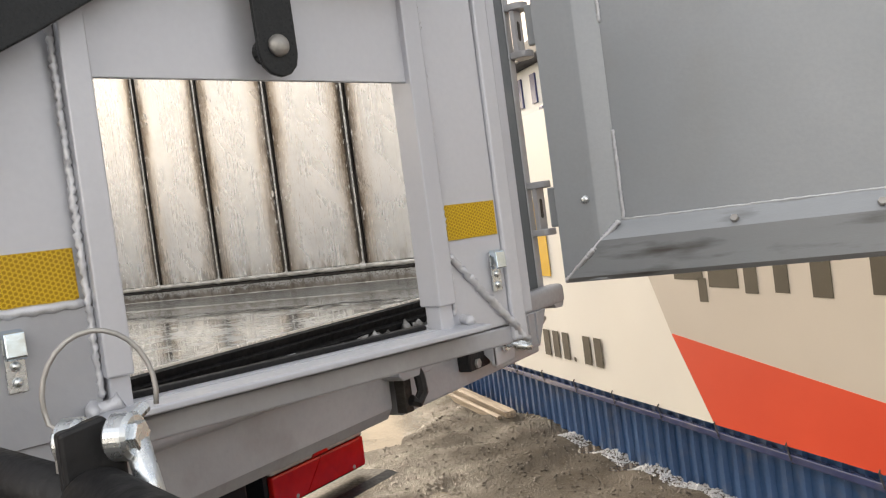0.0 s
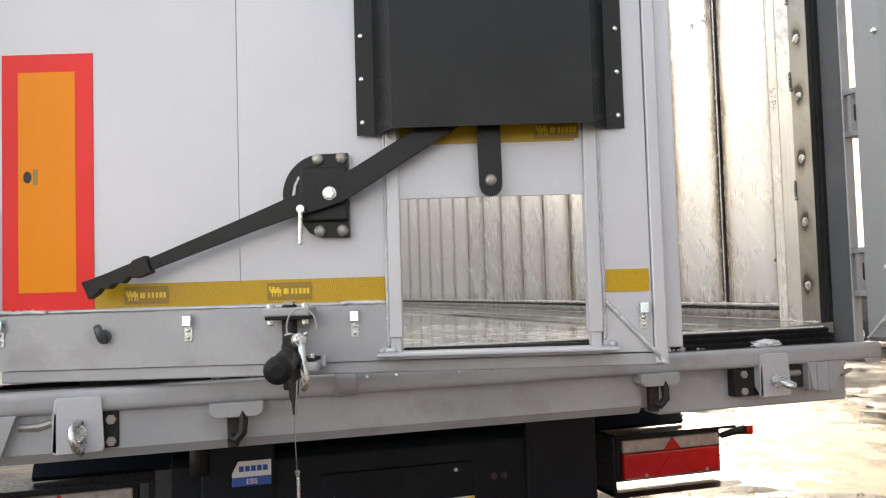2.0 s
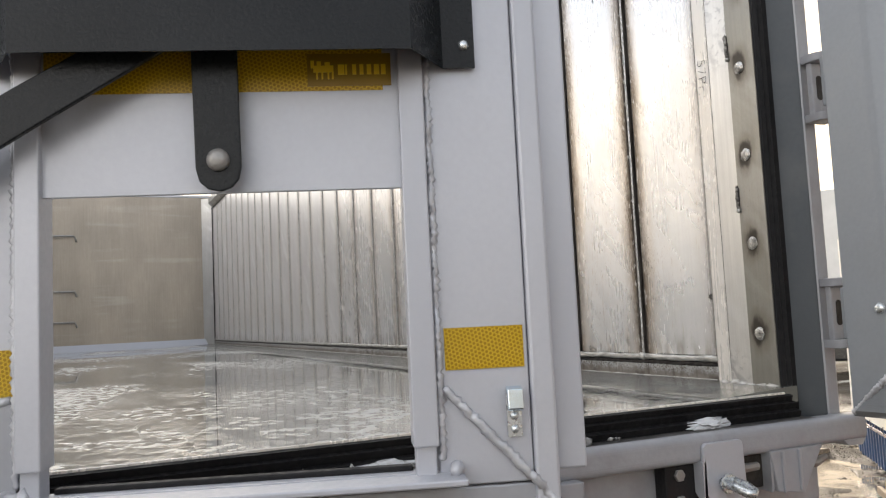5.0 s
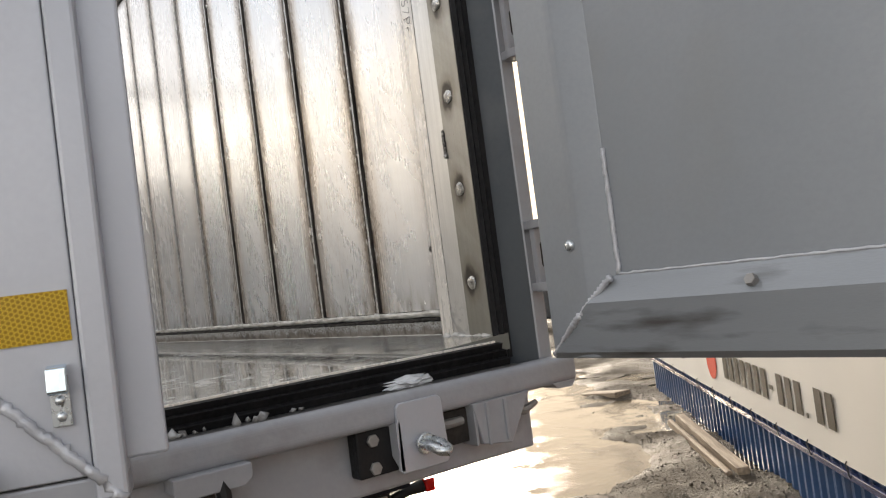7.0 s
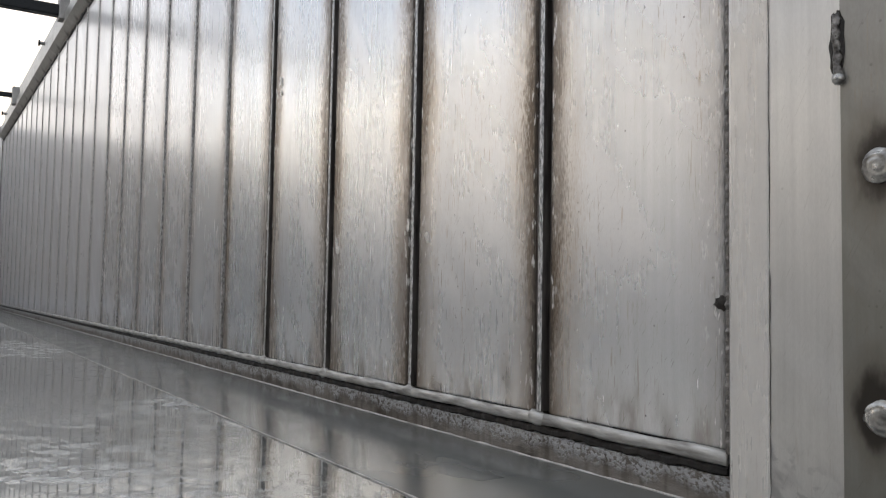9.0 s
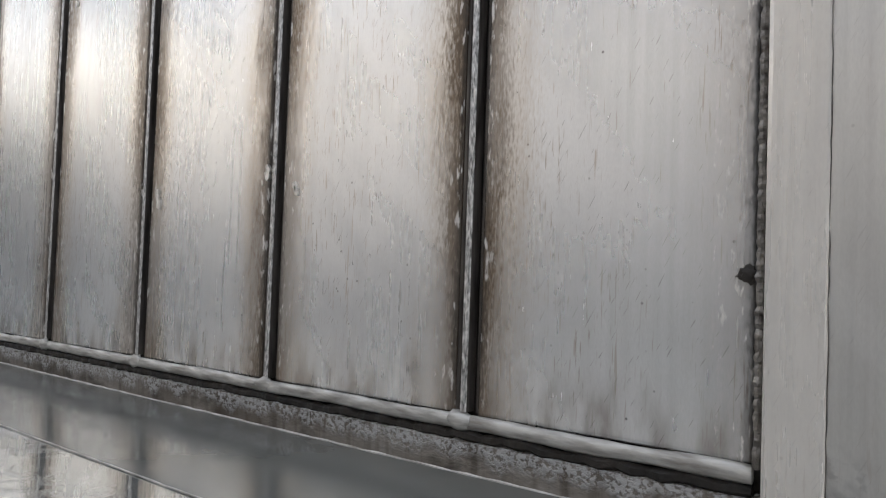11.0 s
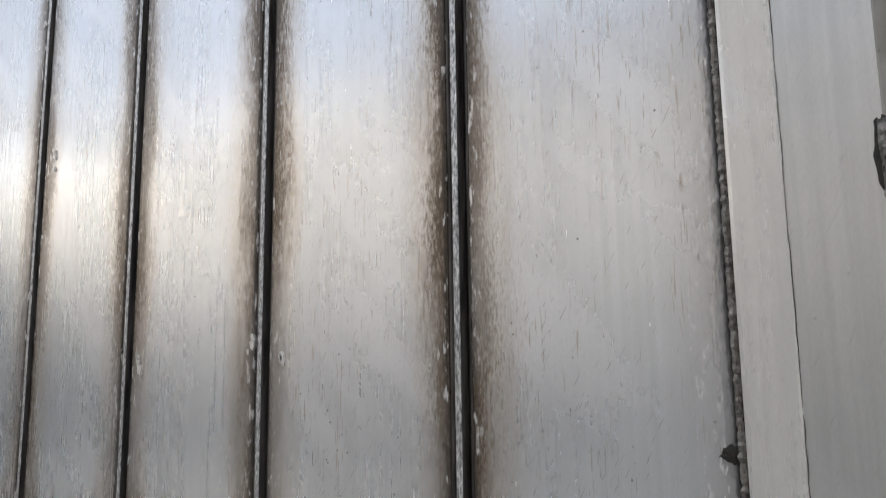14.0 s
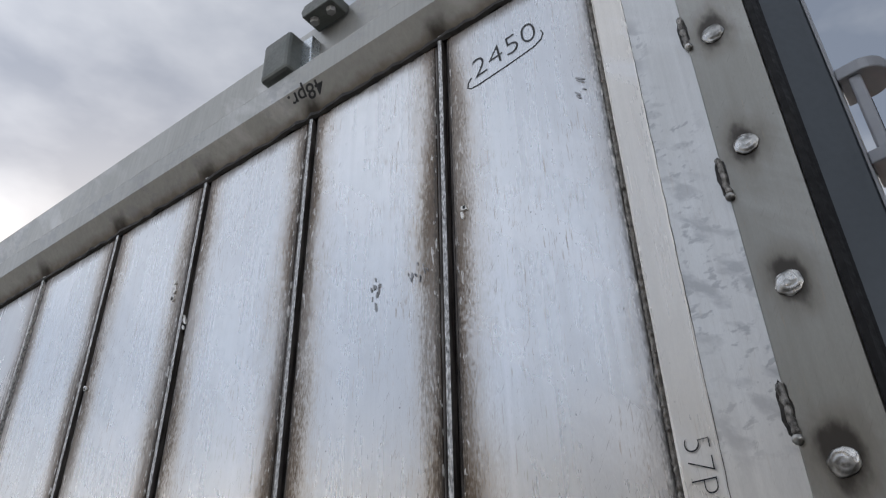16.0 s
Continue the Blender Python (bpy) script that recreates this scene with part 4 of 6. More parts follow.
wall_r = solo("wall_right", box(WALL_R + 0.012, WALL_R + 0.04, 0.25, FRONT, FLOOR_Z, TOP + 0.03), GRIME_AND_SHADE, "ribbed mill-finish aluminium side wall with burnt weld seams", "wall", kind="structure")
wall_l = solo("wall_left", box(WALL_L - 0.04, WALL_L - 0.012, 0.25, FRONT, FLOOR_Z, TOP + 0.03), GRIME_AND_SHADE, "ribbed mill-finish aluminium side wall facing the other", "wall", kind="structure")
RIB0, RIB = 0.527, 0.3065
for wall, xw, sx in ((wall_r, WALL_R, 1), (wall_l, WALL_L, -1)):
    part("skirt", prism([(xw, 1.395), (xw - sx * 0.002, 1.424), (xw + sx * 0.012, 1.427), (xw + sx * 0.012, 1.386)], "y", 0.245, FRONT - 0.02), SKIRT, wall, "oxidised foot strip")
    # Black bead filling the gap between the foot bead and the skirt.
    part("grime_line", bead((xw + sx * 0.004, 0.255, 1.4295), (xw + sx * 0.004, FRONT - 0.05, 1.4295), 0.0062, 0.014, wander=0.3), GRIME_AND_SHADE, wall, "black line under the foot bead")
    line = [0.255 + 0.02 * k for k in range(405)]
    bm = sweep([(xw, y, 1.4425 + 0.0012 * noise.noise(Vector((y * 9, 1, 2)))) for y in line], [0.0072 * (1 + 0.16 * noise.noise(Vector((y * 16, 5, 1))) + 0.1 * noise.noise(Vector((y * 60, 3, 7)))) for y in line], 8)
    for v in bm.verts:
        v.co.x = xw + (v.co.x - xw) * 0.5
    part("foot_bead", bm, FOOT, wall, "flattened grey foot bead", smooth=True)
    for k in range(26):
        knot = bmesh.new()
        bmesh.ops.create_icosphere(knot, subdivisions=2, radius=1)
        for v in knot.verts:
            swell = 1 + 0.45 * noise.noise(v.co * 2.1 + Vector((k * 1.7, sx, 0)))
            v.co = Vector((xw + v.co.x * 0.0062 * swell, RIB0 + RIB * k + 0.004 + v.co.y * 0.017 * swell, 1.4435 + v.co.z * 0.0098 * swell))
        part("weld_knot", knot, FOOT, wall, smooth=True)
    part("floor_bead", bead((xw - sx * 0.002, 0.26, 1.3945), (xw - sx * 0.002, FRONT - 0.05, 1.3945), 0.0022, 0.02), FOOT, wall, "thin pale floor weld")
    part("outer_skin", box(min(xw + sx * 0.04, xw + sx * 0.053), max(xw + sx * 0.04, xw + sx * 0.053), 0.06, FRONT + 0.04, 1.30, 3.2), PAINT, wall, "silver painted outer skin")
    part("top_rail", prism([(xw + sx * 0.012, 2.946), (xw - sx * 0.030, 3.000), (xw - sx * 0.030, 3.055), (xw + sx * 0.012, 3.075), (xw + sx * 0.02, 3.235), (xw + sx * 0.052, 3.235), (xw + sx * 0.04, 2.946)], "y", 0.06, FRONT), ALU_RAIL, wall, "folded aluminium top rail")
    # Black bead put in to imitate the shaded gap below the rail.
    part("rail_gap", bead((xw + sx * 0.003, 0.25, 2.9365), (xw + sx * 0.003, FRONT, 2.9365), 0.0085, 0.02), GRIME_AND_SHADE, wall, "black bead painting the shade of the gap under the rail")
    part("rail_seam", bead((xw - sx * 0.029, 0.1, 3.056), (xw - sx * 0.029, FRONT, 3.056), 0.0012, 0.02), FOOT, wall)

part("weld_bead", bead((WALL_R - 0.0015, 0.2515, 1.447), (WALL_R - 0.0015, 0.2515, TOP), 0.0036, 0.0042, wander=0.15), WELD_ROPE, wall_r, "burnt rope-like weld")
bm = bmesh.new()
bmesh.ops.create_icosphere(bm, subdivisions=3, radius=1)
for v in bm.verts:
    k = 1 + 0.9 * noise.noise(v.co * 1.9)
    v.co = Vector((WALL_R - 0.001 + v.co.x * 0.0025, 0.261 + v.co.y * 0.0062 * k, 1.588 + v.co.z * 0.006 * k))
part("weld_blot", bm, GRIME_AND_SHADE, wall_r, "black weld blot")

# spatter and smudges on the right wall's panels
def flecks(name, material, label, y, z, spread, count, size, slant, seed):
    """Thin flat flecks of uneven outline in one patch on the wall's face."""
    rng = random.Random(seed)
    bm = bmesh.new()
    for _ in range(count):
        cy, cz = y + rng.gauss(0, spread[0]), z + rng.gauss(0, spread[1])
        length, wide = size[0] * rng.uniform(0.5, 1.3), size[1] * rng.uniform(0.5, 1.3)
        c, s = math.cos(slant + rng.uniform(-0.3, 0.3)), math.sin(slant + rng.uniform(-0.3, 0.3))
        ring = []
        for q in range(9):
            a = q * math.tau / 9
            u, w = length * math.cos(a) * rng.uniform(0.7, 1.2), wide * math.sin(a) * rng.uniform(0.6, 1.3)
            ring.append((cy + u * c - w * s, cz + u * s + w * c))
        prism(ring, "x", WALL_R + (0.0007 if wide < 0.003 else -0.0008), WALL_R + 0.003, 0.0, bm)
    return part(name, bm, material, wall_r, label)


for y, z, seed in ((1.394, 2.027, 1), (0.853, 1.692, 2), (1.106, 1.677, 3), (0.792, 1.676, 4), (1.40, 2.05, 5), (1.13, 2.60, 6), (1.182, 2.70, 7), (1.178, 2.66, 8), (1.426, 2.547, 9), (1.77, 2.43, 10), (2.08, 2.35, 14), (1.47, 2.30, 15), (0.493, 2.55, 16)):
    flecks("weld_spatter", ALU_PALE_AND_LIT, "pale weld spatter", y, z, (0.003, 0.008), 3, (0.007, 0.0035), 1.2, seed)
flecks("smudge", SMUDGE, "dark rubbed smudge", 0.657, 2.477, (0.004, 0.016), 9, (0.007, 0.0016), 1.45, 11)
flecks("smudge", SMUDGE, "dark rubbed smudge", 0.575, 2.478, (0.010, 0.009), 14, (0.004, 0.0014), 1.3, 12)
flecks("smudge", SMUDGE, "dark rubbed smudge", 0.287, 2.669, (0.004, 0.012), 5, (0.009, 0.0014), 0.9, 13)

# rear pillar of the right wall: pale strip, grey web, dark plate with plug welds
pillar = thing("rear_pillar", pose(0, 0, 0), "bare metal corner pillar with round plug welds", "pillar")
part("pale_strip", prism([(WALL_R + 0.012, 0.247), (1.2135, 0.246), (1.2105, 0.242), (1.2112, 0.2045), (1.2122, 0.202), (WALL_R + 0.012, 0.202)], "z", FLOOR_Z + 0.012, 3.05, 0.0), ALU_PALE_AND_LIT, pillar, "brushed strip, its cream tint imitating light")
part("web", prism([(WALL_R + 0.012, 0.202), (1.2122, 0.202), (1.204, 0.126), (WALL_R + 0.012, 0.126)], "z", FLOOR_Z + 0.012, 3.05), ALU_WEB, pillar, "grey aluminium web with dark smudges")
part("strip_joint", bead((1.2119, 0.2024, FLOOR_Z + 0.02), (1.2119, 0.2024, 3.04), 0.0005, 0.012, wander=0.8), SOOT_AND_SHADE, pillar, "fine dark joint line")
part("stud_plate", prism([(1.23, 0.128), (1.203, 0.130), (1.1995, 0.128), (1.1995, 0.054), (1.203, 0.052), (1.23, 0.052)], "z", FLOOR_Z + 0.004, 3.10), ALU_DARK, pillar, "dark steel plate")
part("foot_weld", bead((1.196, 0.058, FLOOR_Z + 0.006), (1.206, 0.235, FLOOR_Z + 0.008), 0.009, 0.009, wander=0.4), FOOT, pillar, "thick grey foot weld", smooth=True)
rng = random.Random(5)
for k in range(9):
    z = 1.503 + 0.1935 * k if k < 4 else 2.0835 + 0.1795 * (k - 3)
    bm = bmesh.new()
    bmesh.ops.create_icosphere(bm, subdivisions=4, radius=1)
    for v in bm.verts:
        around = math.atan2(v.co.z, v.co.y)
        swell = 1 + 0.13 * noise.noise(v.co * 1.6 + Vector((k * 3.1, 0, 0))) + 0.05 * noise.noise(v.co * 5 + Vector((0, k * 2.7, 0)))
        rings = 0.0005 * math.sin(17 * math.hypot(v.co.y, v.co.z) + 1.5 * around)
        v.co = Vector((1.199 + v.co.x * 0.0040 * swell - rings, 0.097 + v.co.y * 0.0138 * swell, z + v.co.z * 0.0138 * swell))
    part("plug_weld", bm, PLUG, pillar, "lumpy bright plug weld", smooth=True)
for z in (1.80, 2.14, 2.412, 2.647):
    part("stitch_weld", bead((1.1985, 0.131, z + 0.025), (1.1975, 0.128, z - 0.028), 0.0040, 0.005), WELD_RAW, pillar, "short dark stitch weld", smooth=True)
    # Black blob imitating the dark cavity between plate and web.
    bm = bmesh.new()
    bmesh.ops.create_icosphere(bm, subdivisions=3, radius=1)
    for v in bm.verts:
        k = 1 + 0.5 * noise.noise(v.co * 2 + Vector((z * 7, 0, 0)))
        v.co = Vector((1.2 + v.co.x * 0.0022, 0.130 + v.co.y * 0.0065 * k, z + v.co.z * 0.027 * k))
    part("burn_mark", bm, GRIME_AND_SHADE, pillar, "black blob painting the shade of a cavity")
    bm = bmesh.new()
    bmesh.ops.create_icosphere(bm, subdivisions=2, radius=0.0055)
    bmesh.ops.translate(bm, verts=bm.verts[:], vec=(1.1975, 0.128, z - 0.029))
    part("weld_tip", bm, PLUG, pillar, "bright weld tip", smooth=True)

# ---- rear frame ----
frame_thing = thing("rear_frame", pose(0, 0, 0), "silver painted steel rear frame of the tipper body", "trailer frame")
for sx, x_in, x_out in ((1, 1.200, 1.250), (-1, -1.128, -1.175)):
    seal = [(x_in, 0.052), (x_in - sx * 0.003, 0.049), (x_in - sx * 0.002, 0.044), (x_in + sx * 0.006, 0.040), (x_in + sx * 0.012, 0.045), (x_in + sx * 0.018, 0.038), (x_in + sx * 0.025, 0.044), (x_in + sx * 0.0355, 0.042), (x_in + sx * 0.0355, 0.052)]
    part("seal", prism(seal, "z", 1.345, 3.2), RUBBER if sx > 0 else SLATE_AND_SHADE, frame_thing, "black rubber door seal")
    if sx > 0:
        profile = [(1.2335, 0.058), (1.2345, 0.047), (1.262, 0.005), (1.265, 0.000), (1.268, -0.0022), (1.297, -0.0022), (1.297, 0.058)]
        lug_x0, lug_x1, lug_y = 1.265, 1.322, -0.060
    else:
        profile = [(-1.136, 0.043), (-1.138, -0.040), (-1.143, -0.050), (-1.171, -0.050), (-1.175, -0.046), (-1.175, 0.043)]
        lug_x0, lug_x1, lug_y = -1.175, -1.139, -0.118
    post = part("post", prism(profile, "z", 1.285, 3.24), SLATE_AND_SHADE if sx > 0 else PAINT, frame_thing, "silver post, its shade painted slate grey" if sx > 0 else "")
    for z in (1.469, 1.937, 2.405, 2.873) if sx > 0 else (1.474, 1.951, 2.439):
        for dz in (0.125, 0.0) if sx > 0 else (0.128, 0.002):
            part("hinge_lug", prism([(lug_x0, lug_y + 0.02), (lug_x0 + 0.006, lug_y + 0.006), (lug_x0 + 0.016, lug_y), (lug_x1, lug_y), (lug_x1, lug_y + 0.073), (lug_x0, lug_y + 0.073)] if sx < 0 else [(lug_x0 + 0.003, -0.0055)] + [(lug_x0 + 0.0285 + 0.0285 * math.cos(a), lug_y + 0.0285 + 0.0285 * math.sin(a)) for a in [math.pi * (1 + q / 10) for q in range(11)]] + [(lug_x1, -0.0055)], "z", z + dz, z + dz + 0.0175, 0.002), PAINT if sx < 0 else PAINT_WORN, post)
        if sx < 0:
            continue
        y_web = -0.030
        part("hinge_web", box(lug_x0 + 0.006, lug_x1 - 0.004, y_web, y_web + 0.014, z + 0.016, z + 0.127, 0.003), PAINT_WORN, post)
        part("slot", prism([(lug_x0 + 0.025 + 0.008 * math.cos(q * math.tau / 16), z + 0.072 + 0.018 * math.copysign(1, math.sin(q * math.tau / 16 + 0.001)) + 0.008 * math.sin(q * math.tau / 16)) for q in range(16)], "y", y_web - 0.0008, y_web + 0.001), GRIME_AND_SHADE, post, "slot with its shade painted dark")
# Edge coloured lighter than the post's face, which has shade painted in.
part("post_edge", prism([(1.2655, -0.0024), (1.268, -0.0050), (1.294, -0.0055), (1.299, -0.003), (1.2995, 0.058), (1.2972, 0.058), (1.2972, -0.0024)], "z", 1.290, 3.24), PAINT_WORN, frame_thing, "brownish silver outer edge of the post")
part("corner_foot", prism([(1.250, 1.290), (1.262, 1.279), (1.300, 1.277), (1.312, 1.290)], "y", -0.050, 0.02, 0.001), PAINT_WORN, frame_thing, "dusty folded corner foot")
tube = []
for k in range(40):
    a = math.tau * k / 40
    tube.append((-0.028 + 0.024 * math.copysign(abs(math.cos(a)) ** 0.5, math.cos(a)), 1.312 + 0.026 * math.copysign(abs(math.sin(a)) ** 0.5, math.sin(a))))
part("sill_tube", prism(tube, "x", -1.172, 1.312), PAINT_WORN, frame_thing, "rounded silver sill tube", smooth=False)
part("ledge", box(-1.10, 1.20, -0.036, 0.03, 1.296, 1.338, 0.003), LEDGE_DIRT, frame_thing, "dark dirty sill ledge")
part("sill_seal", prism([(0.025, 1.338), (0.024, 1.381), (0.012, 1.379), (0.016, 1.368), (0.002, 1.366), (0.008, 1.354), (-0.006, 1.350), (-0.002, 1.338)], "x", -0.82, 1.19), RUBBER, frame_thing, "ridged black rubber sill seal")
part("rear_beam", prism([(-0.028, 1.292), (-0.028, 1.205), (-0.015, 1.184), (0.05, 1.184), (0.05, 1.292)], "x", -1.135, 0.535), PAINT_WORN, frame_thing, "dusty silver cross beam")
part("rear_beam", box(0.60, 1.225, -0.004, 0.07, 1.172, 1.292, 0.006), PAINT_WORN, frame_thing, "dusty silver cross beam")
part("beam_joint", box(0.53, 0.61, 0.02, 0.08, 1.19, 1.292, 0.004), PAINT_WORN, frame_thing)


def tow_eye(x, side):
    """A hanging plate with a galvanised eye bolt, on a black packer plate."""
    eye = part("eye_plate", prism([(x - 0.051, 1.212), (x - 0.046, 1.316), (x - 0.04, 1.322), (x + 0.04, 1.322), (x + 0.046, 1.316), (x + 0.051, 1.212), (x + 0.045, 1.205), (x - 0.045, 1.205)], "y", -0.060, -0.052, 0.002), PAINT, frame_thing, "rounded silver eye plate")
    part("cheek", prism([(-0.060, 1.21), (-0.060, 1.29), (-0.006, 1.29), (-0.02, 1.25)], "x", x - 0.05, x - 0.042), PAINT, eye)
    part("packer", box(x - side * 0.07 - 0.045, x + (-side * 0.07 + 0.045 if side > 0 else 0.078), -0.036, -0.004 if side > 0 else -0.026, 1.208, 1.286, 0.004), PLASTIC, eye, "black packer plate")
    for z in (1.222, 1.268):
        part("bolt", hexagon((x - side * (0.085 if side > 0 else 0.062), -0.036, z), (0, -1, 0), 0.011, 0.006), STEEL, eye, "dull grey hexagon bolt")
    part("washer", disc((x, -0.066, 1.248), (0, -1, 0), 0.018, 0.004), ZINC, eye)
    if side > 0:
        loop = [(x - 0.008, -0.060, 1.251), (x - 0.008, -0.096, 1.246), (x - 0.004, -0.116, 1.241), (x + 0.004, -0.123, 1.239), (x + 0.012, -0.116, 1.241), (x + 0.015, -0.096, 1.247), (x + 0.014, -0.060, 1.252)]
    else:
        loop = [(x + 0.004, -0.060, 1.268), (x - 0.004, -0.082, 1.272), (x - 0.008, -0.104, 1.262), (x - 0.004, -0.112, 1.242), (x + 0.002, -0.108, 1.222), (x + 0.008, -0.090, 1.212), (x + 0.010, -0.060, 1.226)]
    part("eye_bolt", sweep(loop, 0.0082, 12), ZINC, eye, "galvanised eye bolt", smooth=True)
    return eye


tow_eye(0.935, 1)
tow_eye(-0.818, -1)


def clamp(x):
    block = part("clamp_block", prism([(x - 0.058, 1.29), (x - 0.058, 1.268), (x - 0.045, 1.258), (x + 0.045, 1.258), (x + 0.058, 1.268), (x + 0.058, 1.29)], "y", -0.072, -0.026, 0.002), PAINT_WORN, frame_thing)
    part("hook", sweep([(x + 0.012, -0.058, 1.285), (x + 0.014, -0.066, 1.25), (x + 0.012, -0.07, 1.225), (x - 0.002, -0.066, 1.208), (x - 0.014, -0.06, 1.215)], 0.011, 8), PLASTIC, block, "black latch hook")
    part("slot", box(x - 0.018, x + 0.006, -0.05, -0.027, 1.19, 1.26, 0.002), GRIME_AND_SHADE, block)
    return block


clamp(-0.497)
clamp(0.57)
part("grease_cap", rod((-0.275, -0.04, 1.312), (-0.225, -0.04, 1.312), 0.0300, 20, chamfer=0.004), PAINT_WORN, frame_thing, "worn grey sleeve on the tube", smooth=True)
for sx, x in ((1, 1.10), (-1, -0.995)):
    g = part("gusset", prism([(x - 0.05, 1.29), (x - 0.035, 1.215), (x + 0.03, 1.205), (x + sx * 0.085 if sx > 0 else x + 0.06, 1.29)], "y", -0.055, -0.006, 0.002), PAINT_WORN, frame_thing)
    for dx in (-0.024, 0.018):
        part("fold", box(x + dx, x + dx + 0.006, -0.060, -0.054, 1.212, 1.288, 0.001), PAINT_WORN, g)
    part("hook_ear", sweep([(x + sx * 0.05, -0.03, 1.258), (x + sx * 0.085, -0.034, 1.252), (x + sx * 0.115, -0.034, 1.262)], [0.008, 0.009, 0.006], 8), STEEL, g, "grey steel ear")
    part("hook_ear", sweep([(x - sx * 0.06, -0.03, 1.262), (x - sx * 0.10, -0.032, 1.262), (x - sx * 0.125, -0.034, 1.27)], [0.008, 0.009, 0.007], 8), STEEL, g, "grey steel ear")
rng = random.Random(8)
for k in range(7):
    x = -0.35 + k * 0.12 + rng.uniform(-0.03, 0.03)
    part("rivet_nut", disc((x, -0.063, 1.328), (0, -1, 0.5), 0.004, 0.003), ZINC, frame_thing)

# Solid black box in place of a recess, for its shade.
part("gusset_recess", box(0.985, 1.075, -0.030, -0.004, 1.222, 1.284, 0.003), GRIME_AND_SHADE, frame_thing, "dark box painting a shaded recess beside the gusset")
part("recess_fin", box(1.052, 1.058, -0.052, -0.006, 1.215, 1.284, 0.001), PAINT_WORN, frame_thing)

ice = bmesh.new()
bmesh.ops.create_icosphere(ice, subdivisions=3, radius=1)
for v in ice.verts:
    k = 1 + 0.6 * noise.noise(v.co * 2.4)
    v.co = Vector((v.co.x * 0.055 * k, v.co.y * 0.018 * k, 0.008 + v.co.z * 0.012 * k))
solo("ice_chunk", ice, ICE, "thin grey lump of ice lying on the trailer sill", "ice", m=pose(0.965, 0.0, 1.336, 0, 0, 8), smooth=False)
ice2 = bmesh.new()
bmesh.ops.create_icosphere(ice2, subdivisions=3, radius=1)
for v in ice2.verts:
    k = 1 + 0.6 * noise.noise(v.co * 2.0 + Vector((4, 1, 2)))
    v.co = Vector((v.co.x * 0.075 * k, v.co.y * 0.016 * k, 0.006 + v.co.z * 0.009 * k))


def on_ledge(rng):
    return rng.uniform(-0.55, 0.75), rng.uniform(-0.024, 0.004), 1.341, rng.choice((0.5, 0.8, 1.0, 2.2))


scatter("ice_crumbs", 150, on_ledge, (0.003, 0.008), surface("dirty_ice_crumbs", (0.10, 0.09, 0.08), (0.55, 0.56, 0.56), (0.2, 0.5), 0, 60, 90, 0.3), "dirty ice and grit crumbs lying along the trailer sill", "ice")
solo("ice_chunk", ice2, ICE, "flat pale lump of ice melting on the sill", "ice", m=pose(0.30, -0.005, 1.336, 0, 0, 4))

# roof bows and tarpaulin clips
for y, r, z in ((4.47, 0.030, 3.068), (6.9, 0.018, 3.095)):
    bow = thing("roof_bow", pose(0.05, y, 3.0), "black tarpaulin bow spanning the open trailer top", "bow", "tarpaulin bows")
    part("bar", box(-1.15, 1.15, -r, r, z - 3.0 - r, z - 3.0 + r, 0.006), POWDER, bow)
    for sx in (-1, 1):
        part("bracket", box(sx * 1.14 - 0.025, sx * 1.14 + 0.025, -0.04, 0.04, 0.02, 0.16, 0.006), STEEL, bow, "steel end bracket")
        part("bolt", hexagon((sx * 1.11, 0, 0.08), (-sx, 0, 0), 0.012, 0.012), ZINC, bow)
for y in (2.3, 3.4, 5.6, 8.2):
    clip = thing("rail_stud", pose(1.236, y, 3.19), "small dark stud on the aluminium top rail", "stud", "rail studs")
    part("stem", rod((0, 0, 0), (-0.03, 0, 0), 0.012, 12), STEEL, clip)
    part("head", disc((-0.03, 0, 0), (-1, 0, 0), 0.02, 0.01), PLASTIC, clip)
box_clip = thing("rail_box", pose(1.234, 0.915, 3.068), "grey steel lock box bolted to the top rail", "fitting")
part("body", box(-0.056, 0.0, -0.040, 0.038, 0.0, 0.108, 0.008, seg=2), DARK_CAST, box_clip)
part("foot", box(-0.02, 0.004, -0.068, -0.039, 0.0, 0.102, 0.002), ZINC, box_clip, "zinc foot strip")
catch = thing("rail_catch", pose(1.238, 0.815, 3.205), "small dark metal catch on the top rail", "fitting")
part("plate", prism([(-0.04, 0.0), (0.04, 0.0), (0.046, 0.02), (0.036, 0.035), (-0.036, 0.035), (-0.046, 0.02)], "x", -0.05, 0.0, 0.002), DARK_CAST, catch)
for y in (-0.024, 0.022):
    part("bolt", hexagon((-0.03, y, 0.0), (0, 0, -1), 0.010, 0.012), STEEL, catch)

# ---- left rear door, ajar ----
DOOR_AT = pose(-0.9751, 0.0276, -0.002, 0, 0, -17.57)
door = thing("rear_door", DOOR_AT, "silver left rear trailer door standing ajar, with a grain hatch", "trailer door")
D_TOP = 3.05
part("panel", box(-0.008, 0.5116, 0.0, 0.03, 1.498, D_TOP, 0.001), PAINT, door, "smooth silver door sheet")
part("panel", box(0.5124, 0.830, 0.0, 0.03, 1.498, D_TOP, 0.001), PAINT, door, "smooth silver door sheet")
part("panel", box(0.832, 1.283, 0.0, 0.03, 1.93, D_TOP, 0.001), PAINT, door, "smooth silver door sheet")
part("side_rail", prism([(-0.150, 1.357), (-0.150, D_TOP), (-0.009, D_TOP), (-0.009, 1.494)], "y", -0.008, 0.045, 0.003), PAINT, door)
part("bottom_rail", prism([(-0.130, 1.380), (-0.007, 1.497), (0.829, 1.500), (0.829, 1.380)], "y", -0.009, 0.045), PAINT_WORN, door, "dirty silver bottom rail")
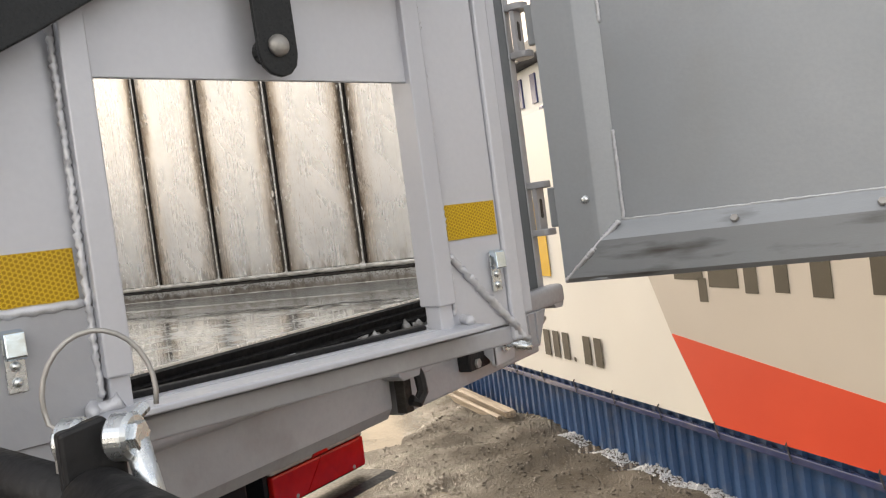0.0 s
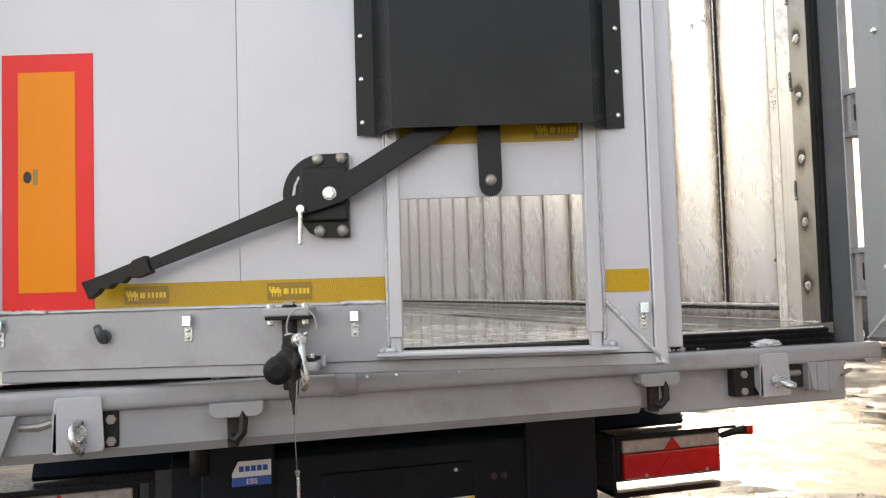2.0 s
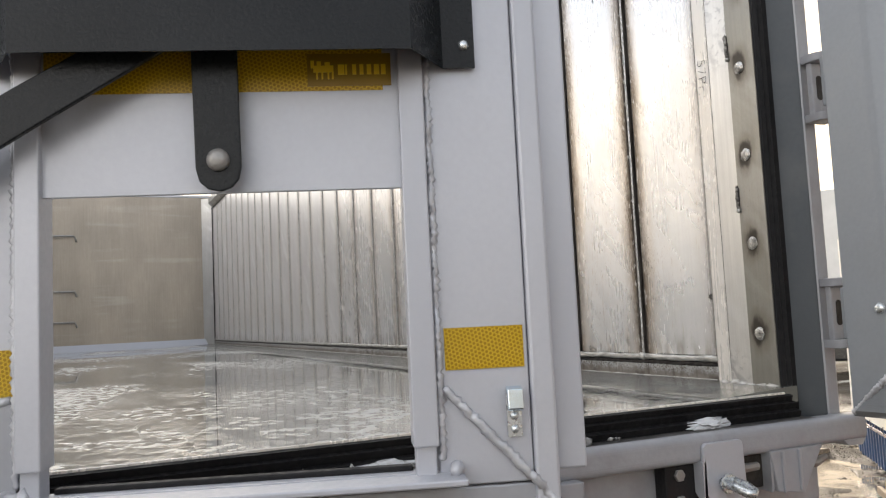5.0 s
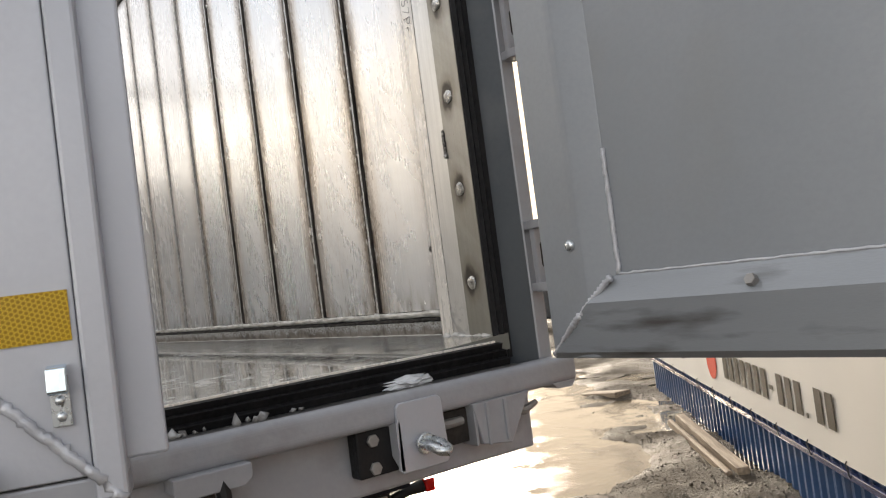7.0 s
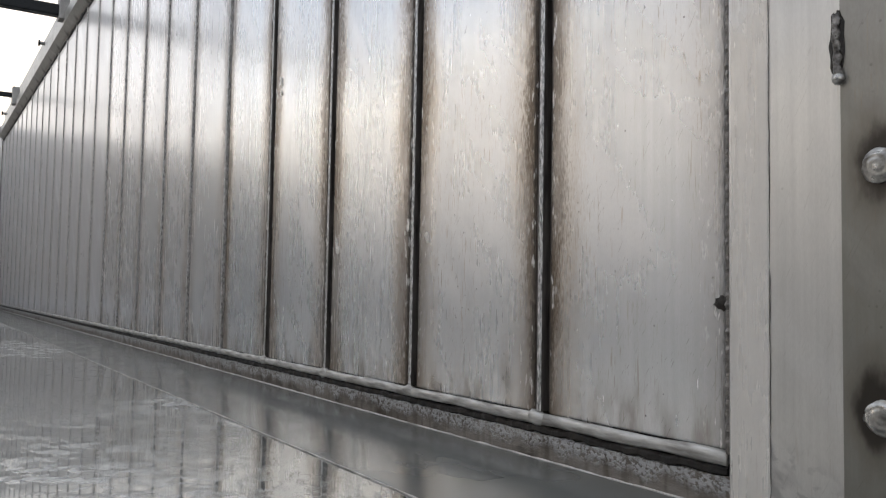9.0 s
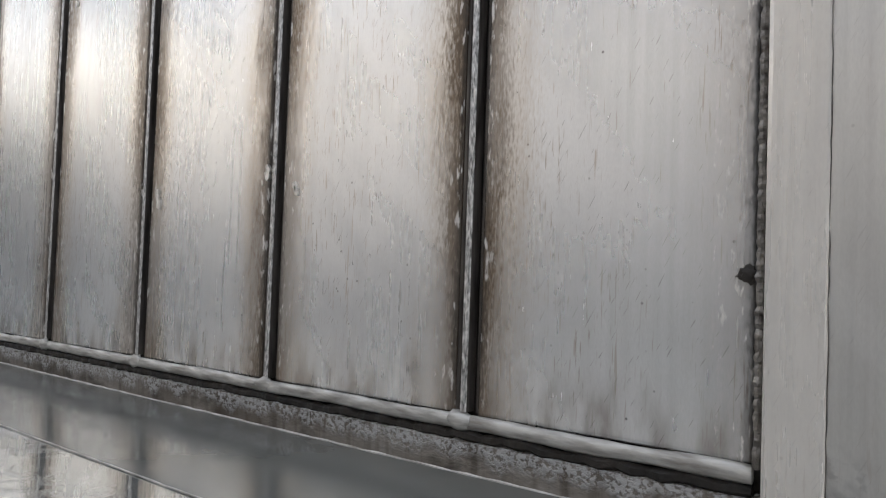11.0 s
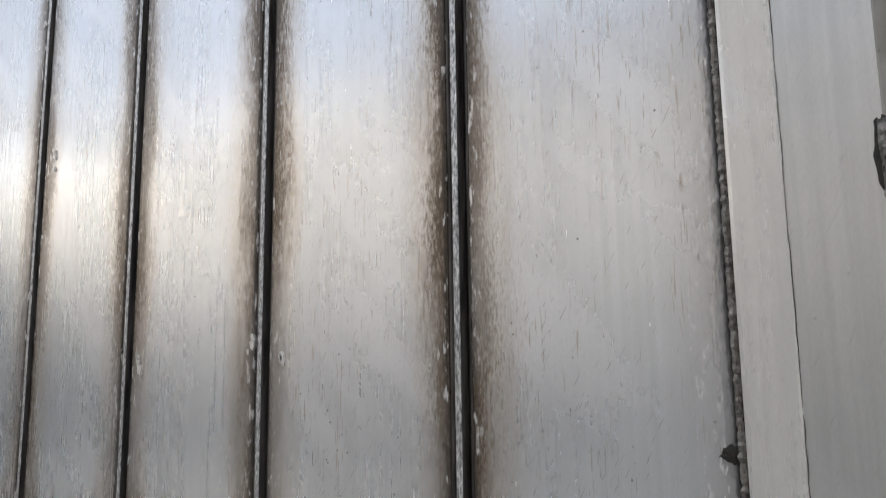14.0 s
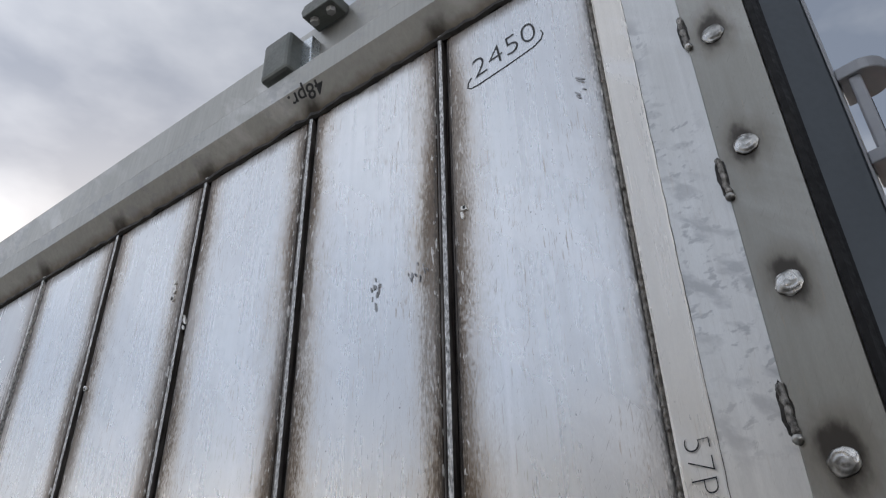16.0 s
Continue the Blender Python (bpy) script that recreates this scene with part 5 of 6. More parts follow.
part("bottom_lip", box(-0.150, 1.423, -0.004, 0.045, 1.353, 1.379, 0.003), PAINT_WORN, door)
part("bottom_rail", prism([(0.829, 1.381), (0.829, 1.398), (1.284, 1.398), (1.284, 1.381)], "y", -0.009, 0.02), PAINT, door)
part("side_rail", prism([(1.285, 1.381), (1.285, D_TOP), (1.393, D_TOP), (1.393, 1.381)], "y", -0.006, 0.045, 0.002), PAINT, door)
part("edge_strip", box(1.394, 1.4225, -0.011, 0.045, 1.356, D_TOP, 0.004), PAINT, door)
part("overlap_strip", box(1.420, 1.461, 0.012, 0.028, 1.388, D_TOP, 0.003), PAINT, door)
part("mitre_weld", bead((-0.005, -0.011, 1.495), (-0.143, -0.009, 1.360), 0.0055, 0.0045, ripple=0.7), WELD, door, "rippled mitre weld", smooth=True)
part("mitre_weld", bead((1.292, -0.008, 1.492), (1.419, -0.010, 1.356), 0.0062, 0.0045, ripple=0.7), WELD, door, "rippled mitre weld", smooth=True)
part("rail_weld", bead((-0.010, -0.006, 1.50), (-0.010, -0.006, 1.72), 0.0035, 0.006), WELD, door, smooth=True)
part("rail_weld", bead((-0.005, -0.009, 1.503), (0.10, -0.009, 1.503), 0.006, 0.008), WELD, door, smooth=True)
part("rail_weld", bead((0.10, -0.007, 1.502), (0.80, -0.007, 1.502), 0.0028, 0.010), WELD, door, smooth=True)
part("rail_weld", bead((0.73, -0.008, 1.504), (0.825, -0.008, 1.504), 0.006, 0.009), WELD, door, smooth=True)
# hatch: guides, slide, sill
for u0, u1, uw in ((0.832, 0.859, 0.8285), (1.255, 1.284, 1.2885)):
    guide = part("hatch_guide", prism([(u0, -0.022), (u0, 0.02), (u1, 0.02), (u1, -0.022)], "z", 1.428, 1.93, 0.002), PAINT, door)
    part("guide_foot", box(u0 + 0.003, u1 - 0.003, -0.016, 0.014, 1.394, 1.43, 0.002), PAINT, guide)
    part("guide_weld", bead((uw, -0.009, 1.41), (uw, -0.009, 1.90), 0.0045 if u0 < 1 else 0.0060, 0.0045, wander=0.2, ripple=0.55), WELD, guide, "lumpy weld seam", smooth=True)
slide = part("hatch_slide", box(0.845, 1.270, -0.0125, -0.006, 1.7225, 2.3, 0.001), PAINT, door, "raised silver hatch slide")
part("slide_tape", box(0.862, 1.238, -0.0138, -0.0127, 1.838, 1.889), TAPE, slide, "yellow reflective tape")
part("hatch_sill", box(0.805, 1.311, -0.056, 0.02, 1.3895, 1.397, 0.002), PAINT, door, "projecting silver hatch sill")
for u in (0.812, 1.300):
    part("sill_weld", bead((u, -0.03, 1.401), (u + 0.008, 0.0, 1.403), 0.008, 0.008), WELD, door, smooth=True)
part("sill_weld", bead((0.815, -0.012, 1.400), (0.845, -0.016, 1.402), 0.009, 0.009), WELD, door, smooth=True)
part("hatch_seal", box(0.86, 1.256, 0.012, 0.028, 1.397, 1.404, 0.002), RUBBER, door)

# guard over the hatch gear: flanged black box
G0, G1, GZ0, GZ1, GO = 0.772, 1.347, 1.862, 2.385, 0.088
guard = bmesh.new()
prof = [(G0, -0.016), (G0 + 0.038, -0.016), (G0 + 0.080, -GO), (G1 - 0.080, -GO), (G1 - 0.038, -0.016), (G1, -0.016)]
back = [(u, n + 0.003) for u, n in prof]
rows = [[guard.verts.new((u, n, z)) for u, n in pr] for pr, z in ((prof, GZ0), (prof, GZ1 - 0.035), (back, GZ1 - 0.035), (back, GZ0))]
for a, b in zip(rows, rows[1:] + rows[:1]):
    for i in range(5):
        guard.faces.new((a[i], a[i + 1], b[i + 1], b[i]))
top = [guard.verts.new((u, -0.016, GZ1)) for u in (G0 + 0.038, G0 + 0.09, G1 - 0.09, G1 - 0.038)]
guard.faces.new((rows[1][1], rows[1][2], top[1], top[0]))
guard.faces.new((rows[1][2], rows[1][3], top[2], top[1]))
guard.faces.new((rows[1][3], rows[1][4], top[3], top[2]))
bmesh.ops.recalc_face_normals(guard, faces=guard.faces[:])
guard_ob = part("hatch_guard", guard, POWDER, door, "black folded sheet guard")
for u in (G0 + 0.013, G1 - 0.013):
    for k in range(6):
        part("rivet", disc((u, -0.016, GZ0 + 0.027 + k * 0.0945), (0, -1, 0), 0.0062, 0.001, 0.003, 14), ZINC, guard_ob, "bright rivet", smooth=True)
for u, du in ((G0 + 0.041, 0.006), (G1 - 0.041, -0.006)):
    for k in range(4):
        part("stud", disc((u + du, -0.026, GZ0 + 0.03 + k * 0.13), (-1 if du > 0 else 1, -0.5, 0), 0.005, 0.002, 0.002, 12), POWDER, guard_ob)

# lever gear
gear = part("lever_plate", prism([(0.752, 1.824), (0.752, 1.645), (0.690, 1.645), (0.668, 1.654), (0.655, 1.672), (0.648, 1.692), (0.616, 1.700)] + [(0.700 - 0.088 * math.cos(a), 1.735 + 0.089 * math.sin(a)) for a in [k * 0.155 for k in range(10)]], "y", -0.026, -0.002), POWDER, door, "black quadrant plate")
part("raised_web", box(0.650, 0.7518, -0.038, -0.025, 1.678, 1.794, 0.005), POWDER, gear)
for u, z in ((0.688, 1.811), (0.738, 1.812), (0.690, 1.658), (0.738, 1.658)):
    part("dome_bolt", disc((u, -0.028, z), (0, -1, 0), 0.0125, 0.003, 0.008, 18), STEEL, gear, "round grey bolt head", smooth=True)
part("quadrant_slot", prism([(0.632, 1.735), (0.636, 1.758), (0.646, 1.777), (0.649, 1.773), (0.641, 1.756), (0.638, 1.735)], "y", -0.0275, -0.0255), PAINT, gear, "curved slot")


def flat_bar(points, half, n0, n1):
    """A flat bar in the door's plane along (u, z) points, with its half height at each."""
    left, right = [], []
    for i, (u, z) in enumerate(points):
        a, b = points[max(i - 1, 0)], points[min(i + 1, len(points) - 1)]
        d = Vector((b[0] - a[0], b[1] - a[1])).normalized()
        left.append((u - d.y * half[i], z + d.x * half[i]))
        right.append((u + d.y * half[i], z - d.x * half[i]))
    return prism(left + right[::-1], "y", n0, n1, 0.0015)


lever = part("lever", flat_bar([(0.325, 1.592), (0.56, 1.680), (0.63, 1.706), (0.68, 1.722), (0.73, 1.738), (0.79, 1.772), (0.86, 1.815), (0.95, 1.868), (1.03, 1.915)], [0.0125, 0.018, 0.021, 0.0245, 0.0255, 0.0245, 0.0235, 0.022, 0.021], -0.058, -0.050), POWDER, door, "long black flat lever")
grip = flat_bar([(0.206, 1.546), (0.222, 1.553), (0.236, 1.562), (0.25, 1.563), (0.264, 1.572), (0.278, 1.574), (0.292, 1.583), (0.306, 1.585), (0.312, 1.588), (0.338, 1.598)], [0.020, 0.017, 0.013, 0.0165, 0.013, 0.0165, 0.013, 0.016, 0.019, 0.019], -0.068, -0.040)
part("grip", grip, PLASTIC, lever, "ribbed black plastic grip")
part("pivot_bolt", hexagon((0.716, -0.058, 1.734), (0, -1, 0), 0.0125, 0.011), ZINC, lever, "zinc hexagon pivot bolt")
part("pivot_bolt", disc((0.716, -0.056, 1.734), (0, -1, 0), 0.0145, 0.004), ZINC, lever)
pin = part("locking_pin", rod((0.657, -0.072, 1.702), (0.655, -0.072, 1.628), 0.0048, 18, chamfer=0.002), ZINC, lever, "hanging zinc pin")
part("pin_ring", disc((0.657, -0.058, 1.702), (0, -1, 0), 0.009, 0.018), ZINC, pin)
strap = part("pull_strap", prism([(1.027, 1.90), (1.030, 1.745), (1.034, 1.730), (1.043, 1.722), (1.056, 1.719), (1.068, 1.723), (1.076, 1.732), (1.079, 1.746), (1.077, 1.90)], "y", -0.046, -0.040, 0.0015), POWDER, door, "black rounded pull strap")
part("strap_bolt", disc((1.0545, -0.046, 1.7535), (0, -1, 0), 0.0125, 0.003, 0.007, 18), STEEL, strap, "round grey bolt head", smooth=True)
part("strap_spacer", disc((1.0545, -0.012, 1.7535), (0, -1, 0), 0.015, 0.03), POWDER, strap)

# reflective markings
plate = part("marker_plate", box(0.0, 0.198, -0.0025, 0.0, 1.507, 2.064, 0.0005), RED_FILM, door, "red bordered orange rear marker plate")
part("orange_field", box(0.036, 0.160, -0.0035, -0.0024, 1.545, 2.024), ORANGE_FILM, plate, "orange reflective field")
part("approval_mark", prism([(0.056 + 0.009 * math.cos(a * math.tau / 16), 1.795 + 0.013 * math.sin(a * math.tau / 16)) for a in range(16)], "y", -0.0042, -0.0033), INK, plate, "small dark oval stamp")
part("approval_mark", box(0.068, 0.078, -0.0042, -0.0033, 1.778, 1.812), LOGO_BROWN, plate)
tape = part("tape", box(0.199, 0.823, -0.0015, 0.0, 1.5075, 1.5585), TAPE, door, "mustard reflective tape")


def tape_logo(parent, u, z, along, n):
    """A printed block on the tape: a small beast shape and a row of bars. along: 0 flat, 1 upright."""
    def rect(name, a0, a1, b0, b1, mat, lift):
        if along:
            bm = box(u - b1, u - b0, n - lift, n - lift + 0.0008, z + a0, z + a1)
        else:
            bm = box(u + a0, u + a1, n - lift, n - lift + 0.0008, z + b0, z + b1)
        return part(name, bm, mat, parent)
    ground = rect("print_block", -0.048, 0.048, -0.019, 0.019, LOGO_BROWN, 0.0012)
    for a0, a1, b0, b1 in ((-0.041, -0.018, -0.003, 0.005), (-0.037, -0.032, 0.005, 0.010), (-0.028, -0.022, 0.005, 0.009), (-0.044, -0.040, 0.002, 0.011), (-0.038, -0.036, -0.011, -0.003), (-0.032, -0.030, -0.011, -0.003), (-0.025, -0.023, -0.011, -0.003), (-0.020, -0.018, -0.011, -0.003)):
        rect("print_beast", a0, a1, b0, b1, LOGO_YELLOW, 0.0020)
    for k, wide in enumerate((0.010, 0.003, 0.006, 0.006, 0.007, 0.008, 0.007)):
        a0 = -0.013 + k * 0.0083
        rect("print_bar", a0, a0 + wide * 0.75, -0.006, 0.006, LOGO_YELLOW, 0.0020)
    return ground


tape_logo(tape, 0.31, 1.533, 0, -0.0015)
tape_logo(tape, 0.618, 1.533, 0, -0.0015)
part("tape", box(1.296, 1.388, -0.0078, -0.0062, 1.511, 1.559), TAPE, door, "short mustard reflective tape")
vtape = part("tape", box(-0.128, -0.078, -0.0098, -0.0082, 1.605, 3.0), TAPE, door, "upright mustard reflective tape")
tape_logo(vtape, -0.103, 1.70, 1, -0.0098)
tape_logo(vtape, -0.103, 2.08, 1, -0.0098)
tape_logo(vtape, -0.103, 2.35, 1, -0.0098)
tape_logo(slide, 1.20, 1.862, 0, -0.0138)

# hinges
for z0, z1 in ((1.972, 2.070), (1.495, 1.600), (2.46, 2.56)):
    strap = part("hinge", prism([(-0.245, -0.012), (-0.225, -0.040), (-0.150, -0.036), (-0.120, -0.024), (-0.052, -0.024), (-0.052, -0.008), (-0.125, -0.008), (-0.155, 0.010), (-0.235, 0.012)], "z", z0, z1, 0.002), PAINT, door, "bent silver hinge strap")
    part("barrel", rod((-0.238, -0.012, z0 - 0.022), (-0.238, -0.012, z1 + 0.035), 0.021, 16, chamfer=0.003), PAINT, strap)
    if z0 > 1.9:
        patch = part("hinge_tape", box(-0.119, -0.062, -0.0255, -0.0241, z0 + 0.004, z1 - 0.004), TAPE, strap, "mustard reflective tape")
        tape_logo(patch, -0.090, (z0 + z1) / 2, 1, -0.0255)
    part("hinge_weld", bead((-0.050, -0.018, z0), (-0.050, -0.018, z1), 0.005, 0.007), WELD, strap, smooth=True)
block = part("bump_stop", box(-0.180, -0.068, -0.066, -0.026, 1.510, 1.596, 0.004), RUBBER, door, "black rubber buffer block")
part("stop_hole", disc((-0.136, -0.067, 1.554), (0, -1, 0), 0.012, 0.002), GRIME_AND_SHADE, block)


def tarp_clip(u):
    c = part("clip", box(u - 0.0085, u + 0.0085, -0.012, -0.0095, 1.432, 1.488, 0.0006), ZINC, door, "zinc hook clip with two screws")
    part("tongue", prism([(-0.012, 1.490), (-0.024, 1.487), (-0.026, 1.465), (-0.022, 1.462), (-0.019, 1.480), (-0.012, 1.483)], "x", u - 0.0088, u + 0.0088, 0.001), ZINC_BLUE, c, "bluish bright tongue")
    for z in (1.441, 1.456):
        part("screw", disc((u, -0.012, z), (0, -1, 0), 0.0048, 0.001, 0.003, 12), ZINC, c, smooth=True)
    return c


for u in (0.0, 0.402, 0.757, 1.3725):
    tarp_clip(u)
knob = part("rope_hook", disc((0.222, -0.009, 1.447), (0, -1, 0), 0.015, 0.006), SLATE_AND_SHADE, door, "small dark rope hook")
part("hook_nose", sweep([(0.222, -0.012, 1.440), (0.224, -0.032, 1.446), (0.220, -0.036, 1.462), (0.216, -0.03, 1.468)], 0.009, 8), SLATE_AND_SHADE, knob, smooth=True)

# locking gear with its long handle
lock = part("lock_bracket", box(0.578, 0.674, -0.092, -0.004, 1.481, 1.499, 0.004), PAINT_WORN, door, "silver lock bracket")
part("bracket_pad", box(0.582, 0.672, -0.088, -0.006, 1.474, 1.4815, 0.002), RUBBER, lock)
for u in (0.590, 0.662):
    part("bolt", hexagon((u, -0.070, 1.499), (0, 0, 1), 0.008, 0.009), ZINC, lock)
    part("bolt", hexagon((u, -0.070, 1.476), (0, 0, -1), 0.007, 0.013), ZINC, lock)
low_lock = part("lock_bracket", box(0.590, 0.690, -0.088, -0.004, 1.366, 1.388, 0.008, seg=3), PAINT_WORN, door, "silver lock bracket")
part("bracket_pad", box(0.594, 0.682, -0.084, -0.006, 1.3875, 1.394, 0.002), RUBBER, low_lock)
for u in (0.602, 0.672):
    part("bolt", hexagon((u, -0.068, 1.393), (0, 0, 1), 0.007, 0.010), ZINC, low_lock)
part("bracket_weld", bead((0.690, -0.04, 1.372), (0.690, -0.012, 1.392), 0.007, 0.008), WELD, low_lock, smooth=True)
shaft = part("lock_shaft", rod((0.628, -0.062, 1.33), (0.628, -0.062, 1.505), 0.0155, 16, chamfer=0.002), PLASTIC, door, "black lock shaft", smooth=True)
part("shaft_head", box(0.618, 0.638, -0.072, -0.052, 1.503, 1.512, 0.002), STEEL, shaft)
part("blade", prism([(0.627, 1.40), (0.646, 1.40), (0.647, 1.36), (0.646, 1.325), (0.641, 1.308), (0.640, 1.281), (0.635, 1.281), (0.633, 1.305), (0.628, 1.318), (0.626, 1.345)], "y", -0.085, -0.070, 0.0015), PLASTIC, shaft, "black hanging blade")
arm = part("handle_arm", sweep([(0.628, -0.062, 1.412), (0.644, -0.16, 1.424), (0.674, -0.30, 1.428), (0.698, -0.425, 1.422)], [0.016, 0.015, 0.014, 0.014], 10), PLASTIC, door, "black handle arm", smooth=True)
part("arm_plate", prism([(0.685, 1.459), (0.707, 1.463), (0.715, 1.447), (0.715, 1.392), (0.701, 1.382), (0.685, 1.407)], "y", -0.424, -0.414, 0.002), PLASTIC, arm, "black ear plate")
part("hand_grip", sweep([(0.696, -0.425, 1.424), (0.6965, -0.432, 1.423), (0.701, -0.525, 1.417), (0.7015, -0.532, 1.416), (0.7025, -0.548, 1.415), (0.703, -0.553, 1.414)], [0.016, 0.0185, 0.0190, 0.0212, 0.0212, 0.0185], 26), RUBBER, arm, "black rubber hand grip", smooth=True)
part("grip_end", disc((0.703, -0.553, 1.414), (0.05, -1, -0.06), 0.0115, 0.0015), POWDER, arm)
shackle = part("shackle", sweep([(0.7170, -0.434, 1.4490), (0.7200, -0.438, 1.4220), (0.7240, -0.441, 1.3990), (0.7250, -0.441, 1.3820), (0.7210, -0.437, 1.3730)], [0.0062, 0.0062, 0.0066, 0.0064, 0.0048], 12), ZINC, arm, "galvanised shackle", smooth=True)
part("shackle_eye", rod((0.7090, -0.426, 1.4520), (0.7170, -0.436, 1.4520), 0.0118, 32, chamfer=0.002), ZINC, shackle)
part("shackle_eye", rod((0.6910, -0.406, 1.4520), (0.6990, -0.415, 1.4520), 0.0115, 32, chamfer=0.002), ZINC, shackle)
part("shackle_nut", hexagon((0.7165, -0.4355, 1.4520), (0.62, -0.78, 0), 0.0075, 0.004), ZINC, shackle)
part("wire_ferrule", rod((0.7200, -0.429, 1.4600), (0.7260, -0.426, 1.4630), 0.0032, 8), ZINC, shackle, "small bright ferrule")
loop = [(0.713 + 0.026 * math.cos(a), -0.408 + 0.012 * math.sin(a * 0.5), 1.471 + 0.032 * math.sin(a)) for a in [-0.35 + k * 0.24 for k in range(17)]]
loop += [(0.6900, -0.40, 1.4590), (0.6890, -0.40, 1.4370), (0.6970, -0.402, 1.4290)]
part("wire_loop", sweep(loop, 0.0014, 6), STEEL, shackle, "thin wire loop", smooth=True)
part("hanging_wire", sweep([(0.708, -0.415, 1.40), (0.690, -0.36, 1.30), (0.682, -0.30, 1.215)], 0.001, 6), STEEL, arm, "hanging wire", smooth=True)
part("wire_end", sweep([(0.682, -0.30, 1.215), (0.683, -0.298, 1.205), (0.684, -0.297, 1.10)], [0.005, 0.003, 0.0026], 8), ZINC, arm)

# ---- right rear door, open ----
RDOOR_AT = pose(1.220, -0.102, 0, 0, 0, -86.5)
rdoor = thing("rear_door", RDOOR_AT, "silver right rear trailer door swung open, inner side seen", "trailer door")
RW, RB, RT = 0.96, 1.347, 3.05
part("panel", box(0.10, RW - 0.10, 0.012, 0.03, RB + 0.08, RT - 0.05, 0.001), PAINT_INNER_SHADE, rdoor, "flat inner sheet, silver paint darkened for shade")
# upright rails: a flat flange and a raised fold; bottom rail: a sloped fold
part("side_rail", prism([(0.0, 0.045), (0.0, 0.0), (0.095, -0.012), (0.108, -0.012), (0.165, 0.011), (0.165, 0.045)], "z", RB + 0.0, RT, 0.002), PAINT_INNER_SHADE, rdoor, "folded silver side rail")
part("side_rail", prism([(RW, 0.045), (RW, 0.0), (RW - 0.095, -0.012), (RW - 0.108, -0.012), (RW - 0.165, 0.011), (RW - 0.165, 0.045)], "z", RB, RT, 0.002), PAINT_INNER_SHADE, rdoor, "folded silver side rail")
low = bmesh.new()
section = [(0.045, 0.0), (-0.002, 0.0), (-0.014, 0.012), (-0.020, 0.098), (0.010, 0.141), (0.045, 0.141)]
ends = []
for sgn in (0, 1):
    ends.append([low.verts.new(((0.004 + h * 1.10) if sgn == 0 else (RW - 0.004 - h * 1.10), n - 0.002, RB - 0.001 + h)) for n, h in section])
for i in range(6):
    j = (i + 1) % 6
    low.faces.new((ends[0][i], ends[0][j], ends[1][j], ends[1][i]))
low.faces.new(ends[0])
low.faces.new(ends[1][::-1])
bmesh.ops.recalc_face_normals(low, faces=low.faces[:])
part("bottom_rail", low, PAINT_STAINED, rdoor, "folded silver bottom rail")
part("mitre_weld", bead((0.158, -0.004, RB + 0.139), (0.075, -0.020, RB + 0.062), 0.0078, 0.0045, wander=0.15, ripple=0.65), WELD, rdoor, "rippled mitre weld", smooth=True)
part("mitre_weld", bead((0.075, -0.020, RB + 0.062), (0.006, -0.006, RB + 0.004), 0.0068, 0.0045, wander=0.15, ripple=0.65), WELD, rdoor, "rippled mitre weld", smooth=True)
part("rail_weld", bead((0.166, 0.010, RB + 0.14), (0.166, 0.010, RB + 0.36), 0.0050, 0.006), WELD, rdoor, smooth=True)
part("rail_weld", bead((0.166, 0.010, RB + 0.62), (0.166, 0.010, RB + 0.78), 0.0050, 0.006), WELD, rdoor, smooth=True)
part("rail_weld", bead((0.166, 0.010, RB + 1.0), (0.166, 0.010, RB + 1.2), 0.0050, 0.006), WELD, rdoor, smooth=True)
part("rail_weld", bead((0.16, 0.009, RB + 0.1415), (RW - 0.16, 0.009, RB + 0.1415), 0.0026, 0.012), WELD, rdoor, smooth=True)
for z in (1.548, 2.2, 2.8):
    part("dome_bolt", disc((0.082, -0.0105, z), (0, -1, 0), 0.0105, 0.002, 0.007, 18), ZINC, rdoor, "bright dome bolt", smooth=True)
for u in (0.425, 0.72):
    part("hex_bolt", hexagon((u, -0.012, RB + 0.112), (0, -1, 0.45), 0.0095, 0.012), STEEL, rdoor, "grey hexagon bolt")
rng = random.Random(3)
for k in range(26):
    u = 0.02 + rng.random() * 0.85
    part("droplet", disc((u, 0.004 + rng.random() * 0.02, RB + 0.0005), (0, 0, -1), rng.uniform(0.0015, 0.0028), 0.002, 0.002, 8), CLEAR_LENS, rdoor)
for z in (1.469, 1.937, 2.405, 2.873):
    part("hinge", box(-0.03, 0.03, 0.03, 0.05, z + 0.02, z + 0.122, 0.003), PAINT_INNER_SHADE, rdoor)

# ---- chassis under the body ----
chassis = thing("trailer_chassis", pose(0.05, 0, 0), "dark painted trailer chassis end with tail lamps", "chassis")
part("bumper_beam", prism([(0.64, 1.045), (0.62, 1.02), (0.62, 0.76), (0.66, 0.74), (0.74, 0.74), (0.74, 1.06)], "x", -0.70, 0.58, 0.006), CHASSIS, chassis, "dark cross panel")
part("frame_member", box(-0.62, -0.40, 0.60, 2.5, 0.75, 1.14, 0.01), CHASSIS, chassis)
part("frame_member", box(0.42, 0.68, 0.60, 2.5, 0.75, 1.14, 0.01), CHASSIS, chassis)
part("top_cross", box(-1.0, 1.0, 0.85, 1.0, 1.02, 1.16, 0.01), CHASSIS, chassis)
part("lid", box(-0.265, 0.235, 0.610, 0.624, 0.85, 0.965, 0.006), CHASSIS, chassis, "dark cover lid")
for x, z in ((-0.225, 0.885), (0.175, 0.94)):
    part("screw", disc((x, 0.610, z), (0, -1, 0), 0.006, 0.003), ZINC, chassis)
